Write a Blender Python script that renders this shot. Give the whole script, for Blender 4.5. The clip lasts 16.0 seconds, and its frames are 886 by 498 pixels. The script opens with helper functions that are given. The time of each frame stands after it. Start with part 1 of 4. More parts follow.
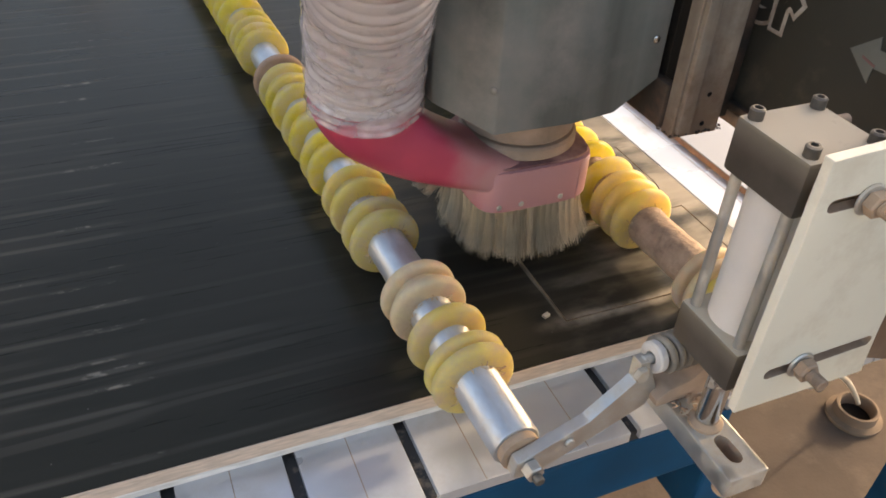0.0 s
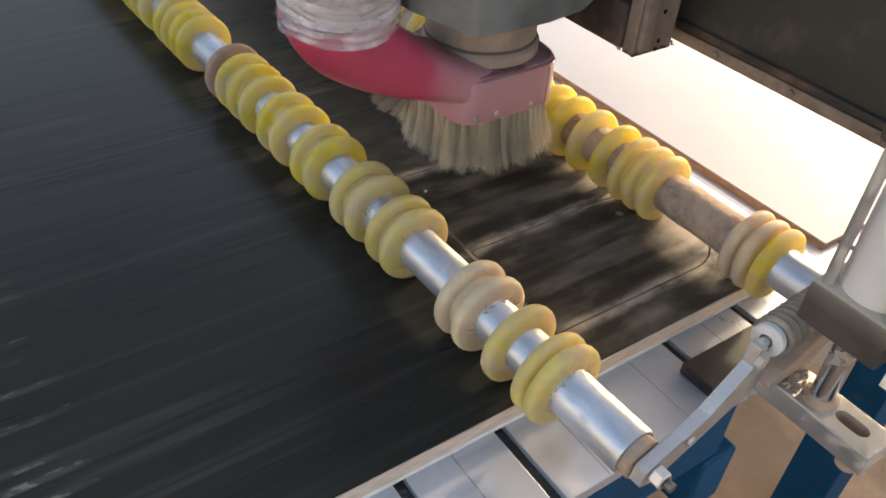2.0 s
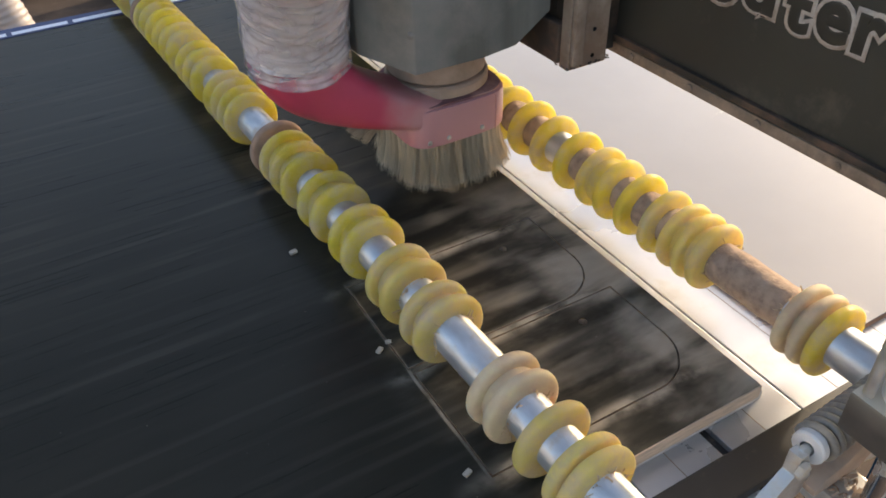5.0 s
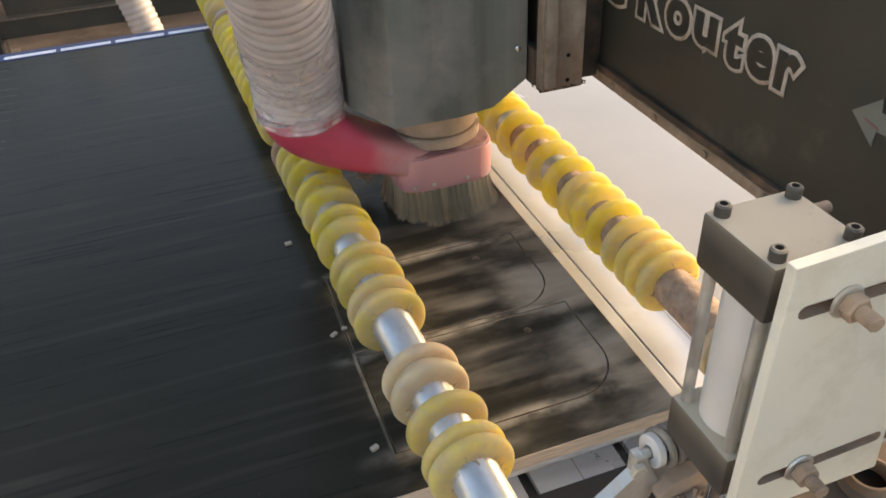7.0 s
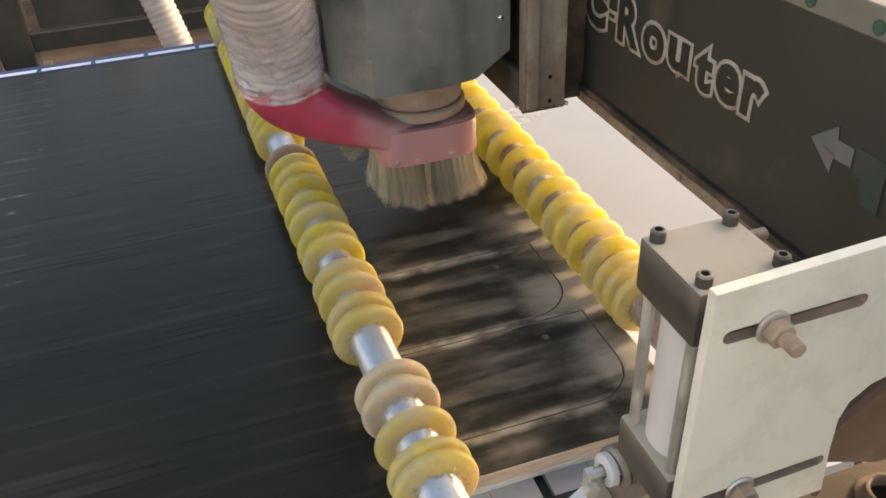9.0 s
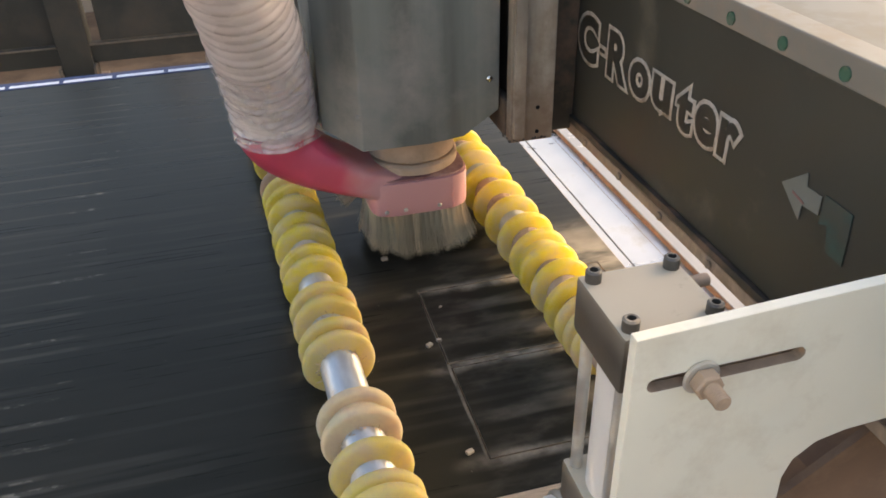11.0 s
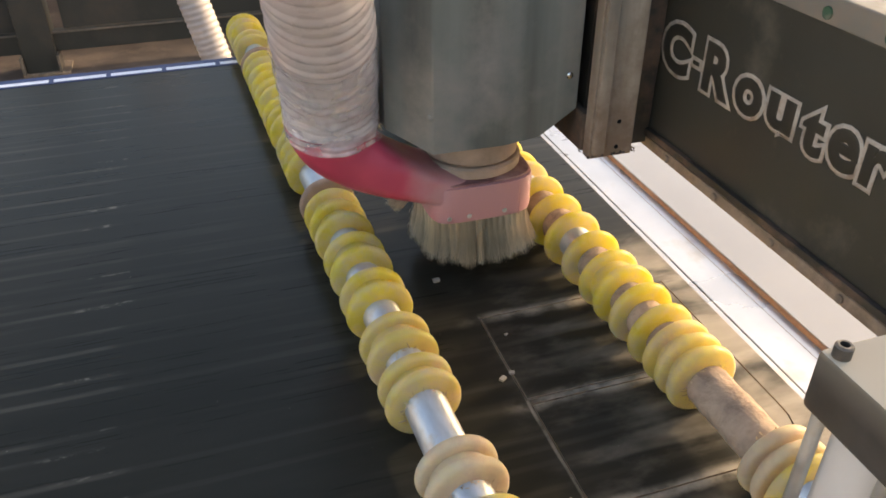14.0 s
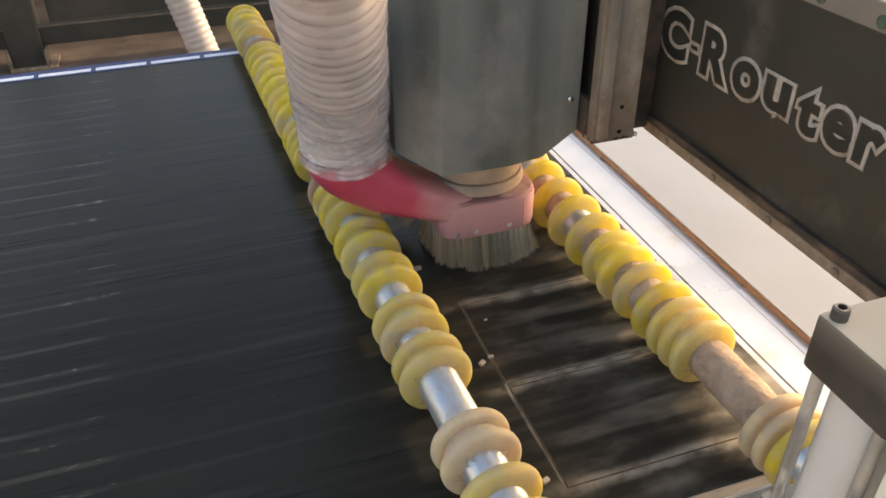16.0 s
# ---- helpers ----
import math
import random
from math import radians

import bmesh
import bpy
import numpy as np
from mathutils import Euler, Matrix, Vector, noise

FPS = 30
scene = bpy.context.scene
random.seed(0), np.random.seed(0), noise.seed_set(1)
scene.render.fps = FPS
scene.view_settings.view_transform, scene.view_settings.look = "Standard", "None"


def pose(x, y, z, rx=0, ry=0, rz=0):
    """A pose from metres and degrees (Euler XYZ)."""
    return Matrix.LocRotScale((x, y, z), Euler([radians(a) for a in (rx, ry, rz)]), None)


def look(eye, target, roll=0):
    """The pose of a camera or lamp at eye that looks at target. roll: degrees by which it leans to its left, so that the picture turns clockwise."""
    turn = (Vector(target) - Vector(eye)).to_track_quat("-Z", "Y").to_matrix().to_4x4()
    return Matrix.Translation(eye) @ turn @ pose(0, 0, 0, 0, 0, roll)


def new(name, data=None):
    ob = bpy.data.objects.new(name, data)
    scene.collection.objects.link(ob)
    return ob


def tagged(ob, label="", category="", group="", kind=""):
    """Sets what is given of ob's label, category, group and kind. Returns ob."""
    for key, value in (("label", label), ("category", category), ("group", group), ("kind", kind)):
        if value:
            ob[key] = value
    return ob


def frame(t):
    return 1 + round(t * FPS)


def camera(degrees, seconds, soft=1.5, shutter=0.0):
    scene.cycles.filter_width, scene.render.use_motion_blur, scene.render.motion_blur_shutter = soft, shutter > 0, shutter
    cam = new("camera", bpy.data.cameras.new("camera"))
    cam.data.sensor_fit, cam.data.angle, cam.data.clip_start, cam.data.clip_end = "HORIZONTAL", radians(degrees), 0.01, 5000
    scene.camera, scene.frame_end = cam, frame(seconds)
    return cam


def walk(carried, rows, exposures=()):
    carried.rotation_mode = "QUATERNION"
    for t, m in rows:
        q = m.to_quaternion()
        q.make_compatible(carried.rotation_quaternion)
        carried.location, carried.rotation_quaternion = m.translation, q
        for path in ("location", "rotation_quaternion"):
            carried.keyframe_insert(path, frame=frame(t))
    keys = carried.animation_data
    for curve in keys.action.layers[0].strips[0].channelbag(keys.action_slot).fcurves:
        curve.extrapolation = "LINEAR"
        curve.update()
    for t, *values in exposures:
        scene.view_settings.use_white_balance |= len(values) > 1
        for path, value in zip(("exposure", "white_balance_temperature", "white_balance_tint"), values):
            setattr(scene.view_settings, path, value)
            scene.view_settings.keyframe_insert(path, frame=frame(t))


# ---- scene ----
cam = camera(58.44, 16.0, soft=1.7)

# travel of the gantry along the bed (seconds, metres)
TRAVEL = [
    (0.0, -0.0990), (0.5, -0.0980), (1.0, -0.0739), (1.5, -0.0512), (2.0, -0.0279), (2.5, -0.0050), (3.0, 0.0183), (3.5, 0.0424),
    (4.0, 0.0620), (4.6, 0.0735), (5.3, 0.0750), (6.0, 0.0742), (6.5, 0.0795), (7.0, 0.0743), (7.5, 0.0767), (8.0, 0.0768),
    (8.5, 0.0705), (9.0, 0.0298), (9.5, -0.0080), (10.0, -0.0410), (10.5, -0.0650), (11.0, -0.0755), (11.5, -0.0762), (12.0, -0.0815),
    (12.5, -0.0691), (13.0, -0.0748), (13.5, -0.0694), (14.0, -0.0695), (14.5, -0.0569), (15.0, -0.0381), (15.5, -0.0375), (16.0, -0.0376),
]
# the spindle on the gantry: seconds, across the bed, up
SPINDLE = [
    (0.0, -0.2693, 0.0356), (0.5, -0.2606, 0.0611), (1.0, -0.2292, 0.0599), (1.5, -0.1995, 0.0590), (2.0, -0.1698, 0.0596),
    (2.5, -0.1406, 0.0605), (3.0, -0.1131, 0.0623), (3.5, -0.0825, 0.0591), (4.0, -0.0565, 0.0660), (4.6, -0.0275, 0.0620),
    (5.3, -0.0237, 0.0280), (6.0, -0.0207, -0.0032), (6.5, -0.0212, -0.0029), (7.0, -0.0178, -0.0024), (7.5, -0.0201, -0.0013),
    (8.0, -0.0239, 0.0342), (8.5, -0.0252, 0.0584), (9.0, -0.0162, 0.0550), (9.5, -0.0145, 0.0560), (10.0, -0.0127, 0.0560),
    (10.5, -0.0110, 0.0520), (11.0, -0.0093, 0.0200), (11.5, -0.0075, -0.0024), (12.0, -0.0078, -0.0034), (12.5, -0.0085, -0.0034),
    (13.0, -0.0068, -0.0034), (13.5, -0.0098, -0.0014), (14.0, -0.0092, 0.0363), (14.5, -0.0111, 0.0553), (15.0, -0.0145, 0.0446),
    (15.5, -0.0165, 0.0136), (16.0, -0.0132, -0.0041),
]
# the camera beside the gantry: seconds, eye, target, roll
PATH = [
    (0, (-0.2268, -0.5853, 1.3516), (0.4319, 0.8619, 0.1385), 3.39),
    (0.5, (-0.2771, -0.5143, 1.3397), (0.4931, 0.8621, 0.1100), 4.06),
    (1, (-0.3097, -0.4760, 1.3291), (0.5262, 0.8390, 0.0752), 4.22),
    (1.5, (-0.3188, -0.4531, 1.3203), (0.5692, 0.8144, 0.0534), 4.47),
    (2, (-0.3282, -0.4572, 1.3300), (0.5915, 0.7908, 0.0663), 4.15),
    (2.5, (-0.3012, -0.4363, 1.3360), (0.5962, 0.8151, 0.0598), 3.03),
    (3, (-0.2746, -0.3849, 1.3364), (0.6010, 0.8701, 0.0485), 2.21),
    (3.5, (-0.2589, -0.3841, 1.3359), (0.5453, 0.9078, 0.0381), -0.15),
    (6, (-0.2590, -0.5234, 1.3952), (0.4593, 0.9286, 0.2222), -2.08),
    (6.5, (-0.1878, -0.5626, 1.3790), (0.4104, 0.9554, 0.2224), -2.17),
    (7, (-0.1546, -0.5720, 1.3803), (0.3560, 0.9788, 0.2253), -2.92),
    (7.5, (-0.1530, -0.5737, 1.3796), (0.3218, 0.9924, 0.2298), -3.52),
    (8, (-0.1605, -0.5744, 1.3820), (0.3062, 0.9994, 0.2395), -3.61),
    (8.5, (-0.1546, -0.5807, 1.3848), (0.3087, 1.0000, 0.2505), -3.76),
    (9, (-0.1183, -0.5941, 1.3896), (0.3521, 0.9919, 0.2657), -3.12),
    (11.5, (-0.0718, -0.6017, 1.3858), (0.3204, 1.0485, 0.3261), -1.12),
    (12, (-0.0608, -0.5967, 1.3876), (0.3150, 1.0531, 0.3212), -0.75),
    (12.5, (-0.0946, -0.5629, 1.3917), (0.3120, 1.0654, 0.3039), -0.27),
    (13, (-0.1363, -0.4990, 1.3908), (0.3310, 1.1062, 0.2929), -0.01),
    (13.5, (-0.1601, -0.4922, 1.3876), (0.3568, 1.0940, 0.2845), 0.26),
    (14, (-0.1654, -0.4986, 1.3893), (0.3472, 1.0934, 0.2927), -0.08),
    (14.5, (-0.1803, -0.5053, 1.3929), (0.3259, 1.0947, 0.3048), -0.23),
    (15, (-0.1952, -0.5156, 1.3943), (0.2962, 1.0989, 0.3210), -0.48),
    (15.5, (-0.1924, -0.5193, 1.3969), (0.3024, 1.0943, 0.3240), -0.73),
    (16, (-0.1875, -0.5178, 1.3978), (0.3352, 1.0551, 0.2785), -0.63),
]


def travel(t):
    for (a, u), (b, v) in zip(TRAVEL, TRAVEL[1:]):
        if t <= b:
            return u + (v - u) * (t - a) / (b - a)
    return TRAVEL[-1][1]


def beside(t, eye, target, roll):
    g = Vector((travel(t), 0, 0))
    return look(Vector(eye) + g, Vector(target) + g, roll)


walk(cam, [(t, beside(t, e, a, r)) for t, e, a, r in PATH], exposures=[
    (0.0, 0.40, 8000, 15), (1.5, 0.40, 7500, 15), (2.5, 0.28, 7450, 14), (3.5, 0.08, 7000, 13), (6.0, 0.22, 7500, 13), (7.0, 0.33, 8000, 12),
    (9.0, 0.40, 8150, 13), (12.0, 0.48, 7750, 14), (14.5, 0.40, 7950, 13), (16.0, 0.40, 8100, 13)])

# ---- light ----
SUN_EL, SUN_AZ = 19.0, 12.0   # height, and the bearing from +x towards +y
world = bpy.data.worlds.new("daylight")
scene.world = world
world.use_nodes = True
wn = world.node_tree.nodes
wsky = wn.new("ShaderNodeTexSky")
wsky.sky_type, wsky.sun_disc = "NISHITA", False
wsky.sun_elevation, wsky.sun_rotation = radians(SUN_EL), radians(90 - SUN_AZ)
wsky.dust_density, wsky.air_density = 3.0, 1.0
world.node_tree.links.new(wsky.outputs[0], wn["Background"].inputs[0])
wn["Background"].inputs[1].default_value = 0.37
sun = new("sun", bpy.data.lights.new("sun", "SUN"))
sun.data.energy, sun.data.angle, sun.data.color = 2.6, radians(3.0), (1.0, 0.88, 0.70)
sd = Vector((math.cos(radians(SUN_EL)) * math.cos(radians(SUN_AZ)), math.cos(radians(SUN_EL)) * math.sin(radians(SUN_AZ)), math.sin(radians(SUN_EL))))
sun.matrix_world = look(sd * 5 + Vector((0, 0, 1)), (0, 0, 1))


# ---- materials ----
def mat(name, color, rough=0.5, metal=0.0, spread=0.25, scale=40.0, stretch=(1, 1, 1), bump=0.0, bump_scale=200.0,
        dust=0.0, dust_color=(0.42, 0.31, 0.21), dust_scale=30.0, up=False, sss=0.0, sss_color=None, trans=0.0, rough_var=0.1, coat=0.0, coords="Object", rnd=0.0):
    m = bpy.data.materials.new(name)
    m.use_nodes = True
    nt = m.node_tree
    n, l = nt.nodes, nt.links
    b = n["Principled BSDF"]
    tc = n.new("ShaderNodeTexCoord")
    mp = n.new("ShaderNodeMapping")
    mp.inputs["Scale"].default_value = stretch
    l.new(tc.outputs[coords], mp.inputs[0])
    nz = n.new("ShaderNodeTexNoise")
    nz.inputs["Scale"].default_value, nz.inputs["Detail"].default_value = scale, 6.0
    l.new(mp.outputs[0], nz.inputs["Vector"])
    ramp = n.new("ShaderNodeValToRGB")
    lo = [c * (1 - spread) for c in color]
    hi = [min(1, c * (1 + spread)) for c in color]
    ramp.color_ramp.elements[0].position, ramp.color_ramp.elements[1].position = 0.3, 0.7
    ramp.color_ramp.elements[0].color, ramp.color_ramp.elements[1].color = (*lo, 1), (*hi, 1)
    l.new(nz.outputs[0], ramp.inputs[0])
    col = ramp.outputs[0]
    if rnd:
        oi = n.new("ShaderNodeObjectInfo")
        hs = n.new("ShaderNodeHueSaturation")
        mr = n.new("ShaderNodeMapRange")
        mr.inputs[3].default_value, mr.inputs[4].default_value = 1 - rnd, 1 + rnd
        l.new(oi.outputs["Random"], mr.inputs[0])
        l.new(mr.outputs[0], hs.inputs["Value"])
        l.new(col, hs.inputs["Color"])
        col = hs.outputs[0]
    rr = n.new("ShaderNodeMapRange")
    rr.inputs[3].default_value, rr.inputs[4].default_value = max(0.02, rough - rough_var), min(1, rough + rough_var)
    l.new(nz.outputs[0], rr.inputs[0])
    rough_out = rr.outputs[0]
    if dust:
        dn = n.new("ShaderNodeTexNoise")
        dn.inputs["Scale"].default_value, dn.inputs["Detail"].default_value, dn.inputs["Roughness"].default_value = dust_scale, 8.0, 0.65
        l.new(tc.outputs[coords], dn.inputs["Vector"])
        dr = n.new("ShaderNodeMapRange")
        dr.inputs[1].default_value, dr.inputs[2].default_value = 0.62 - 0.35 * dust, 0.78 - 0.25 * dust
        l.new(dn.outputs[0], dr.inputs[0])
        fac = dr.outputs[0]
        if up:
            ge = n.new("ShaderNodeNewGeometry")
            sx = n.new("ShaderNodeSeparateXYZ")
            l.new(ge.outputs["Normal"], sx.inputs[0])
            um = n.new("ShaderNodeMapRange")
            um.inputs[1].default_value, um.inputs[2].default_value = 0.0, 0.8
            um.inputs[3].default_value = 0.03
            l.new(sx.outputs[2], um.inputs[0])
            mu = n.new("ShaderNodeMath")
            mu.operation = "MULTIPLY"
            l.new(fac, mu.inputs[0])
            l.new(um.outputs[0], mu.inputs[1])
            fac = mu.outputs[0]
        mx = n.new("ShaderNodeMix")
        mx.data_type = "RGBA"
        l.new(fac, mx.inputs[0])
        l.new(col, mx.inputs[6])
        mx.inputs[7].default_value = (*dust_color, 1)
        col = mx.outputs[2]
        rm = n.new("ShaderNodeMix")
        l.new(fac, rm.inputs[0])
        l.new(rough_out, rm.inputs[2])
        rm.inputs[3].default_value = 0.9
        rough_out = rm.outputs[0]
        if metal:
            mm = n.new("ShaderNodeMath")
            mm.operation = "MULTIPLY_ADD"
            l.new(fac, mm.inputs[0])
            mm.inputs[1].default_value, mm.inputs[2].default_value = -metal, metal
            l.new(mm.outputs[0], b.inputs["Metallic"])
    l.new(col, b.inputs["Base Color"])
    l.new(rough_out, b.inputs["Roughness"])
    if not (dust and metal):
        b.inputs["Metallic"].default_value = metal
    b.inputs["Coat Weight"].default_value = coat
    if sss:
        b.inputs["Subsurface Weight"].default_value = sss
        b.inputs["Subsurface Radius"].default_value = sss_color or (1, 0.7, 0.3)
        b.inputs["Subsurface Scale"].default_value = 0.02
    if bump:
        bn = n.new("ShaderNodeTexNoise")
        bn.inputs["Scale"].default_value, bn.inputs["Detail"].default_value = bump_scale, 4.0
        l.new(mp.outputs[0], bn.inputs["Vector"])
        bp = n.new("ShaderNodeBump")
        bp.inputs["Strength"].default_value, bp.inputs["Distance"].default_value = bump, 0.001
        l.new(bn.outputs[0], bp.inputs["Height"])
        l.new(bp.outputs[0], b.inputs["Normal"])
    if trans:
        tr = n.new("ShaderNodeBsdfTranslucent")
        l.new(col, tr.inputs[0])
        ms = n.new("ShaderNodeMixShader")
        ms.inputs[0].default_value = trans
        l.new(b.outputs[0], ms.inputs[1])
        l.new(tr.outputs[0], ms.inputs[2])
        l.new(ms.outputs[0], n["Material Output"].inputs[0])
    return m


def film_material():
    """Black film face: gloss broken by a drawn grain along x, with sanding dust blown, and sky glare painted, over the
    cut corner.
    """
    m = bpy.data.materials.new("black_film")
    m.use_nodes = True
    n, l = m.node_tree.nodes, m.node_tree.links
    b = n["Principled BSDF"]
    tc = n.new("ShaderNodeTexCoord")

    def noise_at(stretch, scale, detail=5.0, rough=0.55, distort=0.0):
        mp = n.new("ShaderNodeMapping")
        mp.inputs["Scale"].default_value = stretch
        l.new(tc.outputs["Object"], mp.inputs[0])
        z = n.new("ShaderNodeTexNoise")
        z.inputs["Scale"].default_value, z.inputs["Detail"].default_value = scale, detail
        z.inputs["Roughness"].default_value, z.inputs["Distortion"].default_value = rough, distort
        l.new(mp.outputs[0], z.inputs["Vector"])
        return z.outputs[0]

    def ranged(v, a, c, lo=0.0, hi=1.0, smooth=True):
        r = n.new("ShaderNodeMapRange")
        if smooth:
            r.interpolation_type = "SMOOTHSTEP"
        for i, x in zip((1, 2, 3, 4), (a, c, lo, hi)):
            r.inputs[i].default_value = x
        l.new(v, r.inputs[0])
        return r.outputs[0]

    def math2(op, a, c):
        q = n.new("ShaderNodeMath")
        q.operation = op
        for i, x in enumerate((a, c)):
            if isinstance(x, (int, float)):
                q.inputs[i].default_value = x
            else:
                l.new(x, q.inputs[i])
        return q.outputs[0]

    sx = n.new("ShaderNodeSeparateXYZ")
    l.new(tc.outputs["Object"], sx.inputs[0])
    wob = math2("MULTIPLY", math2("SUBTRACT", noise_at((1, 1, 1), 14.0), 0.5), 0.10)
    x = math2("ADD", sx.outputs[0], wob)
    y = math2("ADD", sx.outputs[1], wob)
    area = math2("MULTIPLY", ranged(x, -0.03, 0.05), math2("MULTIPLY", ranged(y, 0.29, 0.14), 1.0))
    # rim and cloud paint the sky's glare in dust colour, besides real dust
    rim = ranged(x, 0.165, 0.235)
    streak = ranged(noise_at((0.8, 6.5, 1), 5.0, 2.0, 0.4, 0.25), 0.50, 0.68)
    cloud = ranged(noise_at((1, 2.2, 1), 22.0, 6.0), 0.42, 0.72)
    blown = math2("MULTIPLY", math2("MULTIPLY", streak, ranged(noise_at((1, 1.6, 1), 9.0, 3.0), 0.34, 0.58)), ranged(x, 0.0, 0.19, 0.03, 0.31))
    edge_dust_glare = math2("MULTIPLY", math2("MULTIPLY", rim, ranged(noise_at((1, 2.2, 1), 10.0, 4.0, 0.5, 0.4), 0.34, 0.68)), 0.66)
    fine = math2("ADD", math2("MULTIPLY", cloud, 0.10), 0.012)
    seams = None
    for v, at in ((sx.outputs[1], 0.0025), (sx.outputs[1], -0.129), (sx.outputs[1], 0.137)):
        band = ranged(math2("ABSOLUTE", math2("SUBTRACT", math2("ADD", v, math2("MULTIPLY", wob, 0.16)), at), 0.0), 0.013, 0.001)
        seams = band if seams is None else math2("MAXIMUM", seams, band)
    dash = ranged(math2("ABSOLUTE", math2("SUBTRACT", math2("ADD", sx.outputs[0], math2("MULTIPLY", wob, 0.05)), 0.0125), 0.0), 0.0024, 0.0008)
    dash = math2("MULTIPLY", math2("MULTIPLY", dash, math2("MULTIPLY", ranged(sx.outputs[1], -0.135, -0.128), ranged(sx.outputs[1], 0.147, 0.141))), ranged(noise_at((1, 1, 1), 34.0, 4.0), 0.22, 0.55))
    for at in (-0.0005, 0.0078, 0.1395):
        line = ranged(math2("ABSOLUTE", math2("SUBTRACT", math2("ADD", sx.outputs[1], math2("MULTIPLY", wob, 0.04)), at), 0.0), 0.0022, 0.0008)
        dash = math2("MAXIMUM", dash, math2("MULTIPLY", math2("MULTIPLY", line, ranged(sx.outputs[0], 0.008, 0.016)), ranged(noise_at((1, 1, 1), 30.0, 4.0), 0.30, 0.60)))
    seams = math2("MULTIPLY", math2("MULTIPLY", seams, ranged(noise_at((1, 1.2, 1), 26.0, 7.0), 0.34, 0.62)), 0.55)
    dust = math2("MULTIPLY", math2("ADD", math2("MAXIMUM", math2("MAXIMUM", blown, edge_dust_glare), math2("MAXIMUM", seams, math2("MULTIPLY", dash, 0.50))), fine), area)
    bars = noise_at((1, 24, 1), 4.0, 0.6, 0.4)
    where = ranged(noise_at((1, 1.6, 1), 3.2, 3.0), 0.40, 0.66)
    hair = math2("MULTIPLY", ranged(bars, 0.57, 0.70), math2("MULTIPLY", where, 0.04))
    # tracks that the roller's wheels pressed into the dust, with small heaps where they stopped and specular glints
    # painted pale on them
    drift = math2("ADD", sx.outputs[1], math2("MULTIPLY", math2("SUBTRACT", noise_at((1, 0.3, 1), 5.0, 2.0), 0.5), 0.006))
    lines = None
    for at in (-0.155, -0.098, -0.071, -0.053, -0.037, 0.002, 0.035, 0.068, 0.090, 0.146, 0.168, 0.213, 0.244, 0.289, 0.320, 0.350, 0.380, 0.425, 0.470, 0.518, 0.56, 0.60, 0.64, 0.665, 0.71, 0.745, 0.78, 0.815, 0.85, 0.88, 0.93, 0.975):
        band = ranged(math2("ABSOLUTE", math2("SUBTRACT", drift, at), 0.0), 0.0048, 0.0012)
        lines = band if lines is None else math2("MAXIMUM", lines, band)
    ends = math2("ADD", sx.outputs[0], math2("MULTIPLY", math2("SUBTRACT", noise_at((0.2, 14, 1), 5.0, 1.0), 0.5), 0.05))
    track = math2("MULTIPLY", math2("MULTIPLY", lines, ranged(noise_at((1, 9, 1), 4.0, 4.0), 0.34, 0.62)), math2("ADD", ranged(ends, -0.352, -0.37, 0.0, 0.056), 0.022))
    heap_glint = math2("MULTIPLY", math2("MULTIPLY", ranged(ends, -0.352, -0.362), ranged(ends, -0.43, -0.385)), ranged(noise_at((1, 1.5, 1), 70.0, 4.0), 0.47, 0.62))
    glint = math2("MULTIPLY", math2("MULTIPLY", lines, heap_glint), ranged(noise_at((0.5, 20, 1), 4.0, 1.0), 0.46, 0.60))
    hair = math2("ADD", hair, track)
    specks = math2("MULTIPLY", ranged(noise_at((1, 1, 1), 260.0, 1.0), 0.80, 0.84), 0.3)
    dust = math2("ADD", dust, math2("ADD", hair, math2("ADD", math2("MULTIPLY", glint, 0.30), specks)))
    haze = math2("MULTIPLY", ranged(noise_at((1, 5, 1), 4.0, 4.0), 0.35, 0.7), 0.012)
    dust = math2("MINIMUM", math2("ADD", dust, haze), 0.92)
    mx = n.new("ShaderNodeMix")
    mx.data_type = "RGBA"
    l.new(dust, mx.inputs[0])
    mx.inputs[6].default_value, mx.inputs[7].default_value = (0.0205, 0.0200, 0.0165, 1), (0.53, 0.465, 0.38, 1)
    l.new(mx.outputs[2], b.inputs["Base Color"])
    grain = noise_at((1, 30, 1), 6.0, 8.0, 0.62)
    l.new(math2("MINIMUM", math2("ADD", math2("MULTIPLY", dust, 0.7), ranged(grain, 0.25, 0.75, 0.26, 0.30, False)), 0.9), b.inputs["Roughness"])
    bp = n.new("ShaderNodeBump")
    bp.inputs["Strength"].default_value, bp.inputs["Distance"].default_value = 0.006, 0.002
    l.new(grain, bp.inputs["Height"])
    l.new(bp.outputs[0], b.inputs["Normal"])
    b.inputs["Specular IOR Level"].default_value = 0.125
    b.inputs["Specular Tint"].default_value = (1.0, 0.95, 0.80, 1)
    return m


